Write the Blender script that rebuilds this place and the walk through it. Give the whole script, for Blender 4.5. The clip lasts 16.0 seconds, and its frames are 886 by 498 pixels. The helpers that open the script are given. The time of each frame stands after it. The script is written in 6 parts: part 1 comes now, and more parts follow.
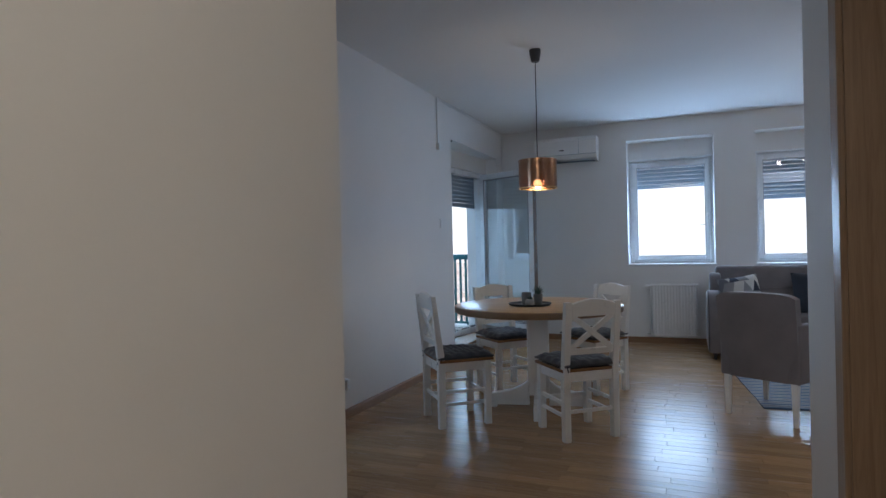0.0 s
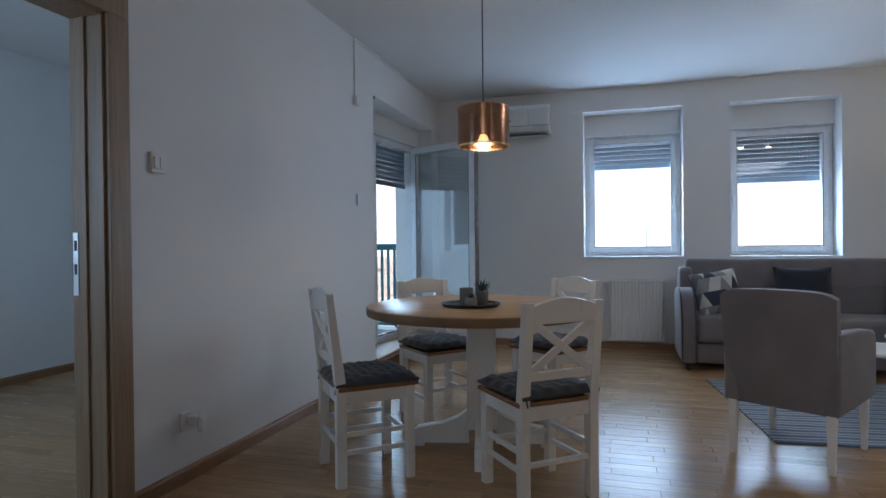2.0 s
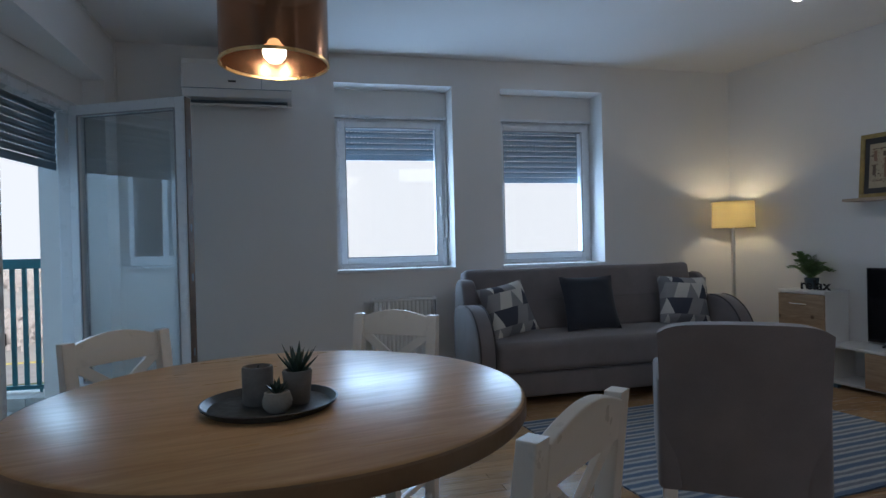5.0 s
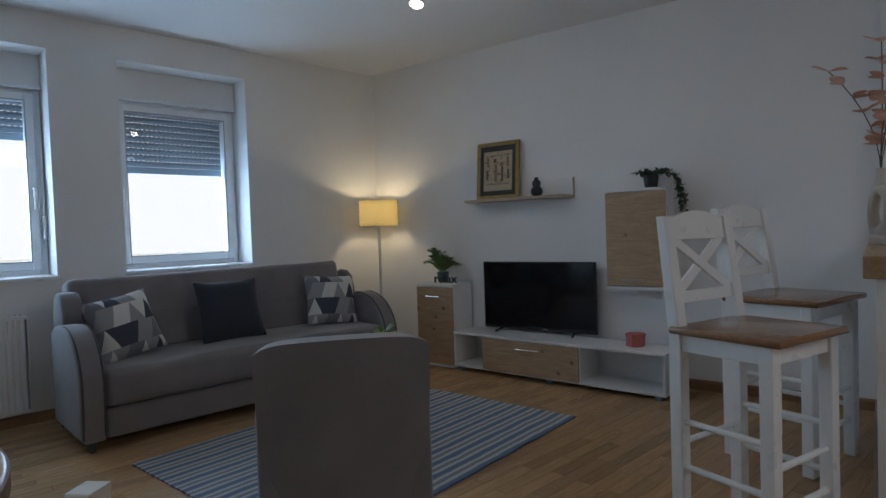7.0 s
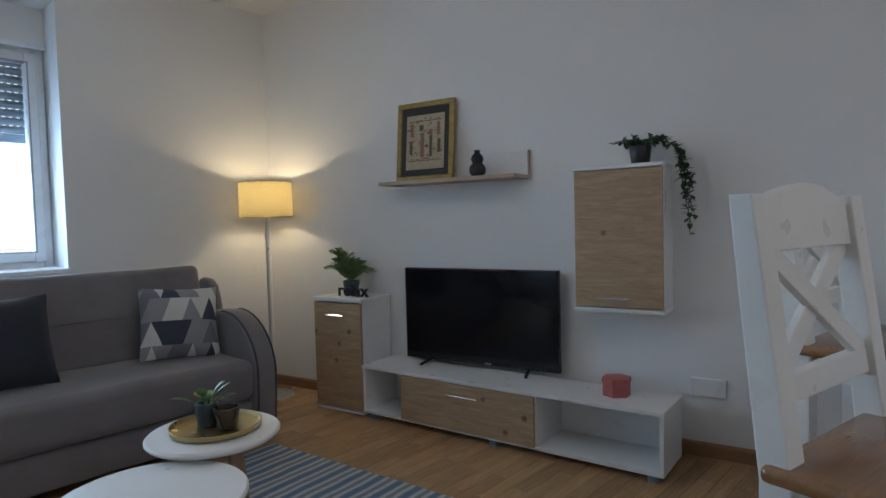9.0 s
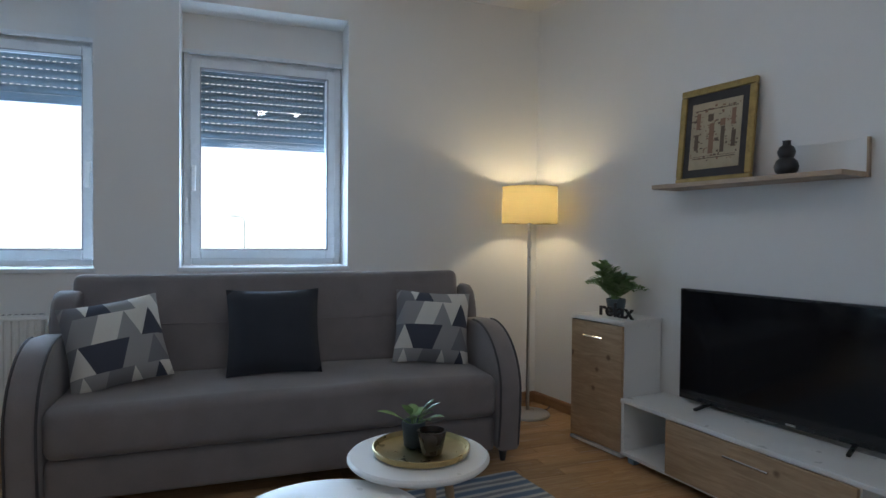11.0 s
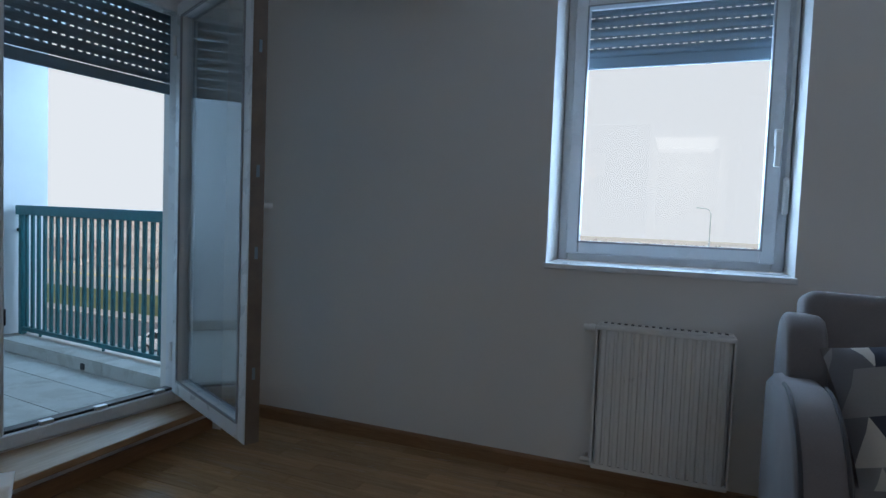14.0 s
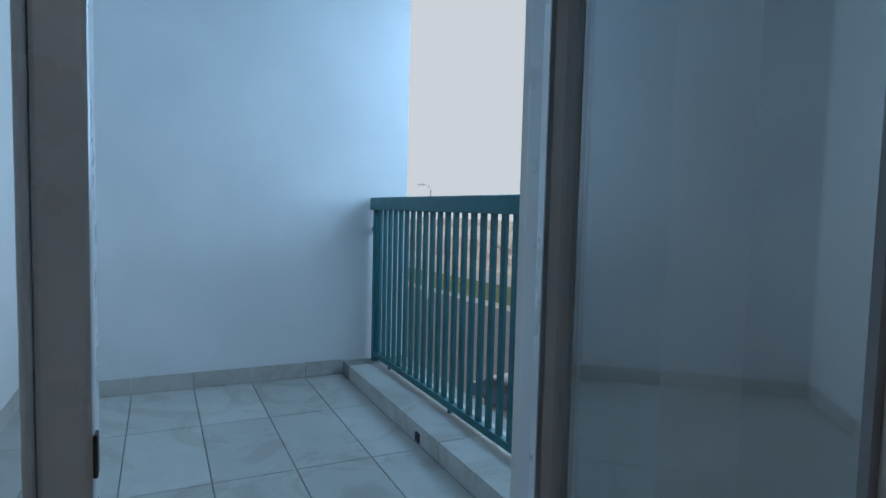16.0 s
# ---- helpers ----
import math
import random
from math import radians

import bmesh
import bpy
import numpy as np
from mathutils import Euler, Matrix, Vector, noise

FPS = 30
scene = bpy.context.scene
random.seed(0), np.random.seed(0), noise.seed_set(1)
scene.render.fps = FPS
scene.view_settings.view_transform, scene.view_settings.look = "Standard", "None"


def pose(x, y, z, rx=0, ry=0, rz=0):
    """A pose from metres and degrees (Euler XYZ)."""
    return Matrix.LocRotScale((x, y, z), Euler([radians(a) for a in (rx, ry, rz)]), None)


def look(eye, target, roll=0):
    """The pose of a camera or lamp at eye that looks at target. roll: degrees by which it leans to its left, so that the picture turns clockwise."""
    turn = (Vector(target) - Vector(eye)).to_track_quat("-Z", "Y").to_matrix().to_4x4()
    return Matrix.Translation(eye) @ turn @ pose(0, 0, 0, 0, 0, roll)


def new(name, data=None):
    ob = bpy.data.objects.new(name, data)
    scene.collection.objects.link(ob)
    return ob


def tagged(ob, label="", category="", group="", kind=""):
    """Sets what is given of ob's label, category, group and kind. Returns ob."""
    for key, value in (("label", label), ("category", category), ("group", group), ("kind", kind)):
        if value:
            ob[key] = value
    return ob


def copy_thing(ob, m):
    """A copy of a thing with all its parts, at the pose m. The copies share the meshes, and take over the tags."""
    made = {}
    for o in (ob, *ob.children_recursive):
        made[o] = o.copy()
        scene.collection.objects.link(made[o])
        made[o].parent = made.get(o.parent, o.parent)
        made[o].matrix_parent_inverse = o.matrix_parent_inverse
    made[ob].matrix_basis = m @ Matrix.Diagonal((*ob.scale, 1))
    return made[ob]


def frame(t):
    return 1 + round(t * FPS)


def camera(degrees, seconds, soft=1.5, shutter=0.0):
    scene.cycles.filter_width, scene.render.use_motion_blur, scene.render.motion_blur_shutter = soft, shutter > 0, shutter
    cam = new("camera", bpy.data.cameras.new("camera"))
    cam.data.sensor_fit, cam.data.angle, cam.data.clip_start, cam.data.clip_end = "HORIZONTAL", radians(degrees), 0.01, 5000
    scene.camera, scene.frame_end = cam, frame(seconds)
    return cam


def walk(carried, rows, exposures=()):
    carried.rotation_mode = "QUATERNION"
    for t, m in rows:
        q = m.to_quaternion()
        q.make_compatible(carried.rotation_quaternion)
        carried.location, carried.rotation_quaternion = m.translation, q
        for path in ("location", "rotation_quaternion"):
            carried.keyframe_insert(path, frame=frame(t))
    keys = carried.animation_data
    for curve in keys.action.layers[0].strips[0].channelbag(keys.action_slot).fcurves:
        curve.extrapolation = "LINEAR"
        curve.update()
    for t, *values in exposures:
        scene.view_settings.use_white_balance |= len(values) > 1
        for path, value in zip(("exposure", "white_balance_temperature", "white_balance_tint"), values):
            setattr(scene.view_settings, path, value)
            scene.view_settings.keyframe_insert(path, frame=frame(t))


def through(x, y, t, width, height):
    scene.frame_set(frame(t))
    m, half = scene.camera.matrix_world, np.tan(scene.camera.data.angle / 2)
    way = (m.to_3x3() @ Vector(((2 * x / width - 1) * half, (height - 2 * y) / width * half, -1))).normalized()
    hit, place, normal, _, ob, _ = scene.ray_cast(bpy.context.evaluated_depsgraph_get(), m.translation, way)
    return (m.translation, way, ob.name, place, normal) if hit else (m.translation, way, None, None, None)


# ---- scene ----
cam = camera(73.4, 16.0)
PATH = [
    (0, (0.303, -0.038, 1.139), (-0.465, 1.808, 1.137), -1.3),
    (0.5, (0.305, 0.058, 1.076), (-0.312, 1.961, 1.081), -1.3),
    (1, (0.264, 0.343, 1.041), (-0.303, 2.261, 1.04), -1.1),
    (1.5, (0.092, 0.736, 1.032), (-0.457, 2.659, 1.026), -1.2),
    (2, (-0.01, 1.111, 1.04), (-0.584, 3.027, 1.025), -0.6),
    (2.5, (-0.188, 1.545, 1.047), (-0.81, 3.445, 1.03), -0.4),
    (3, (-0.377, 1.938, 1.042), (-1.075, 3.812, 1.028), -0.0),
    (3.5, (-0.557, 2.289, 1.056), (-1.209, 4.179, 1.039), 0.2),
    (4, (-0.599, 2.587, 1.063), (-1.086, 4.526, 1.041), 0.3),
    (4.5, (-0.629, 2.672, 1.08), (-0.692, 4.672, 1.068), -0.8),
    (5, (-0.66, 2.606, 1.082), (-0.185, 4.549, 1.068), -1.4),
    (7.5, (-0.037, 2.914, 1.111), (1.46, 4.238, 1.035), -1.9),
    (8, (0.26, 3.158, 1.097), (1.84, 4.381, 1.014), -1.8),
    (10.5, (1.266, 3.685, 1.106), (2.222, 5.441, 1.044), -0.2),
    (11, (1.218, 3.702, 1.08), (1.896, 5.583, 1.04), 0.5),
    (11.5, (1.129, 3.721, 1.096), (1.559, 5.674, 1.048), 1.0),
    (12, (1.046, 3.745, 1.084), (1.172, 5.741, 1.039), 1.4),
    (12.5, (0.826, 3.814, 1.04), (0.737, 5.812, 1.011), 2.0),
    (13, (0.624, 3.967, 1.155), (0.317, 5.94, 1.042), 2.0),
    (13.5, (0.425, 4.308, 1.145), (-0.175, 6.212, 1.011), 2.1),
    (14, (0.17, 4.68, 1.076), (-0.574, 6.534, 0.973), 2.2),
    (14.5, (-0.079, 5.094, 1.082), (-1.113, 6.8, 0.941), 2.1),
    (15, (-0.382, 5.492, 1.061), (-1.863, 6.827, 0.898), 1.1),
    (15.5, (-0.799, 5.797, 0.999), (-2.405, 6.982, 0.87), 1.7),
    (16, (-1.211, 6.071, 0.997), (-2.9, 7.133, 0.864), 1.4),
]
walk(cam, [(t, look(eye, target, roll)) for t, eye, target, roll in PATH],
     exposures=[(0, 0.12, 6000, 14), (0.5, 0.25, 6050, 14), (2.5, 0.15, 6150, 14), (3.5, 0.1, 6150, 13), (4.5, -0.35, 6050, 12), (5, -0.4, 6000, 12), (7.5, -0.08, 6300, 11),
                (8, 0.08, 6300, 11), (10.5, 0.2, 6250, 10), (11.5, -0.02, 6200, 10), (12.5, -0.32, 6150, 10), (14, -0.6, 6000, 10), (15, -0.7, 5950, 9), (16, -0.95, 5950, 9)])

# ---- light ----
LX, RX, WY, CZ = -1.87, 3.34, 7.19, 2.56       # left wall, media wall before it is turned, window wall, ceiling


def turned(about, deg, shift=(0.0, 0.0)):
    """Turns a part of the plan about a point, after a shift."""
    there = Matrix.Translation((*about, 0))
    return there @ Matrix.Rotation(radians(deg), 4, "Z") @ there.inverted() @ Matrix.Translation((*shift, 0))


EAST = turned((3.13, WY), 10.0, (3.13 - RX, 0.0))     # the media wall stands askew to the window wall
HX, HY = -2.04, 6.82                                  # hinge of the balcony door
SKEW = turned((HX, HY), -6.5)                         # the balcony and its door are askew too
BALC = SKEW @ Matrix.Translation((0.0, -0.085, 0.0))
DOORSET = SKEW @ Matrix.Translation((-0.085, 0.10, 0.0))
world = bpy.data.worlds.new("sky")
scene.world = world
world.use_nodes = True
wn = world.node_tree
sky = wn.nodes.new("ShaderNodeTexSky")
sky.sky_type = "NISHITA"
sky.sun_disc = False
sky.sun_elevation, sky.sun_rotation = radians(28), radians(200)
wn.links.new(sky.outputs[0], wn.nodes["Background"].inputs[0])
wn.nodes["Background"].inputs[1].default_value = 0.14


def lamp(name, kind, energy, color, m, **kw):
    d = bpy.data.lights.new(name, kind)
    d.energy, d.color = energy, color
    if kind == "AREA":
        d.shape, d.size, d.size_y = "RECTANGLE", kw["size"], kw["size_y"]
    elif kind == "SUN":
        d.angle = radians(kw["angle"])
    else:
        d.shadow_soft_size = kw.get("soft", 0.03)
    ob = new(name, d)
    ob.matrix_world = m
    return ob


SUN = lamp("sun", "SUN", 5.0, (1.0, 0.97, 0.92), look((0, -20, 30), (-5, 0, 17)), angle=10)
DAY = (0.48, 0.72, 1.0)
# area lamps added outside the panes to boost the sky's light indoors
lamp("window_sky_fill_left", "AREA", 26, DAY, look((0.1, 7.66, 1.40), (0.1, 4.0, 0.9)), size=0.76, size_y=0.78)
lamp("window_sky_fill_right", "AREA", 20, DAY, look((1.45, 7.66, 1.30), (1.45, 4.0, 0.8)), size=0.74, size_y=0.6)
# added fill beyond the railing for sky light; no fixture hangs there
lamp("balcony_sky_fill", "AREA", 82, (0.41, 0.71, 1.0), look((-3.3, 8.3, 1.7), (-3.2, 4.0, 0.6)), size=2.6, size_y=1.3)
# unseen fill at the south wall, added to brighten the bedroom
lamp("bedroom_fill", "AREA", 17, DAY, look((-3.3, 1.05, 1.5), (-3.3, 4.0, 1.3)), size=1.0, size_y=1.1)
WARM = (1.0, 0.80, 0.46)
lamp("pendant_bulb_light", "POINT", 3.2, (1.0, 0.82, 0.58), pose(-0.705, 4.20, 1.615), soft=0.035)
lamp("floor_lamp_bulb_light", "POINT", 3.3, WARM, pose(2.935, 6.92, 1.312), soft=0.022)
for k in range(2):
    lamp("spot_bulb_light", "POINT", 4.6, (1.0, 0.93, 0.84), pose(1.515 + 0.33 * k, 5.10, 2.282), soft=0.03)
# unseen fill under the hall ceiling, added to lift the near walls
lamp("hall_fill", "AREA", 14, (1.0, 0.93, 0.80), look((0.15, -1.0, 2.5), (0.15, -0.95, 0)), size=0.95, size_y=1.8)
# added fill panel without a fixture, brightens the bar and stools
lamp("kitchen_fill", "AREA", 30, (0.82, 0.90, 1.0), look((2.1, 0.6, 2.48), (2.1, 0.65, 0)), size=1.8, size_y=1.8)

# ---- materials ----
MATS = {}


def nodes_of(name):
    m = bpy.data.materials.new(name)
    m.use_nodes = True
    return m, m.node_tree, m.node_tree.nodes["Principled BSDF"]


def ramp(nt, fac, stops):
    r = nt.nodes.new("ShaderNodeValToRGB")
    while len(r.color_ramp.elements) < len(stops):
        r.color_ramp.elements.new(0.5)
    for e, (p, c) in zip(r.color_ramp.elements, stops):
        e.position, e.color = p, (*c, 1)
    nt.links.new(fac, r.inputs[0])
    return r.outputs[0]


def coords(nt, scale=(1, 1, 1), world_space=True):
    mp = nt.nodes.new("ShaderNodeMapping")
    mp.inputs["Scale"].default_value = scale
    if world_space:
        g = nt.nodes.new("ShaderNodeNewGeometry")
        nt.links.new(g.outputs["Position"], mp.inputs[0])
    else:
        tc = nt.nodes.new("ShaderNodeTexCoord")
        nt.links.new(tc.outputs["Object"], mp.inputs[0])
    return mp.outputs[0]


def noise_tex(nt, vec, scale, detail=4, rough=0.55, distort=0.0):
    n = nt.nodes.new("ShaderNodeTexNoise")
    n.inputs["Scale"].default_value, n.inputs["Detail"].default_value = scale, detail
    n.inputs["Roughness"].default_value, n.inputs["Distortion"].default_value = rough, distort
    nt.links.new(vec, n.inputs["Vector"])
    return n.outputs["Fac"]


def bump(nt, bsdf, height, strength, distance=0.002):
    b = nt.nodes.new("ShaderNodeBump")
    b.inputs["Strength"].default_value, b.inputs["Distance"].default_value = strength, distance
    nt.links.new(height, b.inputs["Height"])
    nt.links.new(b.outputs[0], bsdf.inputs["Normal"])


def mixed(nt, a, b, fac, kind="MULTIPLY"):
    mx = nt.nodes.new("ShaderNodeMix")
    mx.data_type, mx.blend_type = "RGBA", kind
    mx.inputs[0].default_value = fac
    nt.links.new(a, mx.inputs[6]), nt.links.new(b, mx.inputs[7])
    return mx.outputs[2]


def surface(name, color, rough=0.5, metal=0.0, vary=0.06, scale=6.0, fine=120.0, relief=0.1, sheen=0.0, coat=0.0, local=False):
    """Plain material with variation at two scales and fine relief."""
    m, nt, b = nodes_of(name)
    v = coords(nt, world_space=not local)
    lo = tuple(max(0.0, c * (1 - vary)) for c in color)
    hi = tuple(min(1.0, c * (1 + vary)) for c in color)
    big = ramp(nt, noise_tex(nt, v, scale), [(0.3, lo), (0.7, hi)])
    small = ramp(nt, noise_tex(nt, v, fine, 3), [(0.25, (0.93,) * 3), (0.75, (1.0,) * 3)])
    nt.links.new(mixed(nt, big, small, min(1.0, vary * 8)), b.inputs["Base Color"])
    rr = ramp(nt, noise_tex(nt, v, scale * 3), [(0.3, (max(0.02, rough - 0.07),) * 3), (0.7, (min(1, rough + 0.07),) * 3)])
    nt.links.new(rr, b.inputs["Roughness"])
    b.inputs["Metallic"].default_value = metal
    b.inputs["Sheen Weight"].default_value = sheen
    b.inputs["Coat Weight"].default_value = coat
    if relief:
        bump(nt, b, noise_tex(nt, v, fine, 3), relief)
    return m


def wood(name, dark, light, grain=(1.2, 22, 22), rough=0.35, coat=0.15, knots=False, per_object=False, local=True, relief=0.08, per_island=False, spec=0.5):
    m, nt, b = nodes_of(name)
    v = coords(nt, grain, world_space=not local)
    if per_object or per_island:
        if per_object:
            info = nt.nodes.new("ShaderNodeObjectInfo").outputs["Random"]
        else:
            info = nt.nodes.new("ShaderNodeNewGeometry").outputs["Random Per Island"]
        ad = nt.nodes.new("ShaderNodeVectorMath")
        ad.operation = "MULTIPLY_ADD"
        cb = nt.nodes.new("ShaderNodeCombineXYZ")
        nt.links.new(info, cb.inputs[0]), nt.links.new(info, cb.inputs[1]), nt.links.new(info, cb.inputs[2])
        nt.links.new(cb.outputs[0], ad.inputs[0])
        ad.inputs[1].default_value = (37, 53, 41)
        nt.links.new(v, ad.inputs[2])
        v = ad.outputs[0]
    g = noise_tex(nt, v, 1.6, 6, 0.62, 1.2)
    col = ramp(nt, g, [(0.28, dark), (0.72, light)])
    fine = ramp(nt, noise_tex(nt, v, 9.0, 3), [(0.3, (0.82,) * 3), (0.7, (1.0,) * 3)])
    col = mixed(nt, col, fine, 0.6)
    if per_object or per_island:
        tone = ramp(nt, info, [(0.0, (0.74, 0.72, 0.70)), (0.5, (0.92, 0.92, 0.92)), (1.0, (1.06, 1.03, 1.0))])
        col = mixed(nt, col, tone, 1.0)
    if knots:
        vo = nt.nodes.new("ShaderNodeTexVoronoi")
        vo.inputs["Scale"].default_value = 3.4
        nt.links.new(coords(nt, (1.0, 1.9, 1.9), world_space=not local), vo.inputs["Vector"])
        kn = ramp(nt, vo.outputs["Distance"], [(0.05, (0.30, 0.22, 0.16)), (0.13, (1.0, 1.0, 1.0))])
        col = mixed(nt, col, kn, 0.9)
    nt.links.new(col, b.inputs["Base Color"])
    rr = ramp(nt, g, [(0.2, (rough + 0.08,) * 3), (0.8, (max(0.03, rough - 0.06),) * 3)])
    nt.links.new(rr, b.inputs["Roughness"])
    b.inputs["Specular IOR Level"].default_value = spec
    b.inputs["Coat Weight"].default_value = coat
    b.inputs["Coat Roughness"].default_value = 0.18
    bump(nt, b, g, relief)
    return m


def glowing(name, color, strength):
    m, nt, b = nodes_of(name)
    b.inputs["Base Color"].default_value = (*color, 1)
    b.inputs["Emission Color"].default_value = (*color, 1)
    b.inputs["Emission Strength"].default_value = strength
    return m


def pane_glass(name, tint=(1, 1, 1), normal_gloss=0.04):
    """Clear sheet: transparent, with gloss that rises towards grazing angles."""
    m = bpy.data.materials.new(name)
    m.use_nodes = True
    nt = m.node_tree
    nt.nodes.clear()
    out = nt.nodes.new("ShaderNodeOutputMaterial")
    tr, gl, mx = (nt.nodes.new("ShaderNode" + k) for k in ("BsdfTransparent", "BsdfGlossy", "MixShader"))
    tr.inputs[0].default_value = (*tint, 1)
    gl.inputs["Roughness"].default_value = 0.01
    lw = nt.nodes.new("ShaderNodeLayerWeight")
    lw.inputs["Blend"].default_value = 0.5
    pw, ml = nt.nodes.new("ShaderNodeMath"), nt.nodes.new("ShaderNodeMath")
    pw.operation, ml.operation = "POWER", "MULTIPLY_ADD"
    pw.inputs[1].default_value = 5.0
    ml.inputs[1].default_value, ml.inputs[2].default_value = 1.0 - normal_gloss, normal_gloss
    nt.links.new(lw.outputs["Facing"], pw.inputs[0]), nt.links.new(pw.outputs[0], ml.inputs[0])
    nt.links.new(ml.outputs[0], mx.inputs[0]), nt.links.new(tr.outputs[0], mx.inputs[1]), nt.links.new(gl.outputs[0], mx.inputs[2])
    nt.links.new(mx.outputs[0], out.inputs[0])
    return m


def copper_film(name):
    """Smoked copper film: mostly a mirror, partly see-through."""
    m, nt, b = nodes_of(name)
    v = coords(nt, (1, 1, 1))
    nt.links.new(ramp(nt, noise_tex(nt, v, 9), [(0.3, (0.36, 0.205, 0.125)), (0.7, (0.44, 0.255, 0.16))]), b.inputs["Base Color"])
    b.inputs["Metallic"].default_value, b.inputs["Roughness"].default_value = 1.0, 0.2
    tr, mx = nt.nodes.new("ShaderNodeBsdfTransparent"), nt.nodes.new("ShaderNodeMixShader")
    tr.inputs[0].default_value = (0.50, 0.27, 0.15, 1)
    mx.inputs[0].default_value = 0.22
    out = nt.nodes["Material Output"]
    nt.links.new(b.outputs[0], mx.inputs[1]), nt.links.new(tr.outputs[0], mx.inputs[2]), nt.links.new(mx.outputs[0], out.inputs[0])
    return m


def shade_cloth(name, color, through):
    m, nt, b = nodes_of(name)
    v = coords(nt, (1, 1, 1))
    weave = noise_tex(nt, v, 400, 2)
    nt.links.new(ramp(nt, weave, [(0.3, tuple(c * 0.9 for c in color)), (0.7, color)]), b.inputs["Base Color"])
    b.inputs["Roughness"].default_value = 0.9
    bump(nt, b, weave, 0.2)
    tl, mx = nt.nodes.new("ShaderNodeBsdfTranslucent"), nt.nodes.new("ShaderNodeMixShader")
    tl.inputs[0].default_value = (*through, 1)
    mx.inputs[0].default_value = 0.55
    out = nt.nodes["Material Output"]
    nt.links.new(b.outputs[0], mx.inputs[1]), nt.links.new(tl.outputs[0], mx.inputs[2]), nt.links.new(mx.outputs[0], out.inputs[0])
    return m


def stained_tile(name):
    """Grey ceramic tile: a tone for each tile, cloudy wear and brownish dirt stains."""
    m, nt, b = nodes_of(name)
    v = coords(nt)
    info = nt.nodes.new("ShaderNodeObjectInfo").outputs["Random"]
    tone = ramp(nt, info, [(0.0, (0.48, 0.47, 0.44)), (1.0, (0.58, 0.57, 0.54))])
    cloud = ramp(nt, noise_tex(nt, v, 6.0, 5, 0.6, 0.6), [(0.3, (0.93,) * 3), (0.65, (1.0,) * 3)])
    dirt = ramp(nt, noise_tex(nt, v, 2.3, 6, 0.65, 2.2), [(0.40, (0.52, 0.46, 0.38)), (0.47, (0.82, 0.79, 0.74)), (0.50, (1.0, 1.0, 1.0))])
    speck = ramp(nt, noise_tex(nt, v, 90, 2), [(0.3, (0.93,) * 3), (0.7, (1.0,) * 3)])
    nt.links.new(mixed(nt, mixed(nt, mixed(nt, tone, cloud, 1.0), dirt, 0.28), speck, 1.0), b.inputs["Base Color"])
    nt.links.new(ramp(nt, noise_tex(nt, v, 5), [(0.3, (0.42,) * 3), (0.7, (0.66,) * 3)]), b.inputs["Roughness"])
    bump(nt, b, noise_tex(nt, v, 60, 3), 0.1)
    return m


def striped_rug(name):
    m, nt, b = nodes_of(name)
    v = coords(nt, (1, 1, 1), world_space=False)
    sx = nt.nodes.new("ShaderNodeSeparateXYZ")
    nt.links.new(v, sx.inputs[0])
    ma = nt.nodes.new("ShaderNodeMath")
    ma.operation = "MULTIPLY_ADD"
    nt.links.new(noise_tex(nt, v, 7, 3), ma.inputs[0])
    ma.inputs[1].default_value = 0.02
    nt.links.new(sx.outputs[1], ma.inputs[2])
    fr = nt.nodes.new("ShaderNodeMath")
    fr.operation = "PINGPONG"
    nt.links.new(ma.outputs[0], fr.inputs[0])
    fr.inputs[1].default_value = 0.05
    sc = nt.nodes.new("ShaderNodeMath")
    sc.operation = "MULTIPLY"
    sc.inputs[1].default_value = 20
    nt.links.new(fr.outputs[0], sc.inputs[0])
    col = ramp(nt, sc.outputs[0], [(0.0, (0.12, 0.17, 0.25)), (0.33, (0.16, 0.21, 0.30)), (0.42, (0.48, 0.48, 0.46)), (0.72, (0.52, 0.51, 0.48)),
                                   (0.8, (0.24, 0.25, 0.27)), (1.0, (0.22, 0.23, 0.26))])
    speck = ramp(nt, noise_tex(nt, coords(nt, (40, 260, 100), False), 1.0, 3), [(0.3, (0.6,) * 3), (0.7, (1.0,) * 3)])
    nt.links.new(mixed(nt, col, speck, 0.7), b.inputs["Base Color"])
    b.inputs["Roughness"].default_value = 0.95
    bump(nt, b, noise_tex(nt, coords(nt, (60, 220, 60), False), 1.0, 2), 0.5, 0.004)
    return m


def fabric(name, color, vary=0.12, weave=520, sheen=0.25):
    m, nt, b = nodes_of(name)
    v = coords(nt)
    big = ramp(nt, noise_tex(nt, v, 5, 3), [(0.3, tuple(c * (1 - vary) for c in color)), (0.7, tuple(c * (1 + vary) for c in color))])
    sm = ramp(nt, noise_tex(nt, v, weave, 2), [(0.3, (0.72,) * 3), (0.7, (1.0,) * 3)])
    nt.links.new(mixed(nt, big, sm, 0.8), b.inputs["Base Color"])
    b.inputs["Roughness"].default_value = 0.92
    b.inputs["Sheen Weight"].default_value = sheen
    bump(nt, b, noise_tex(nt, v, weave, 2), 0.25, 0.001)
    return m


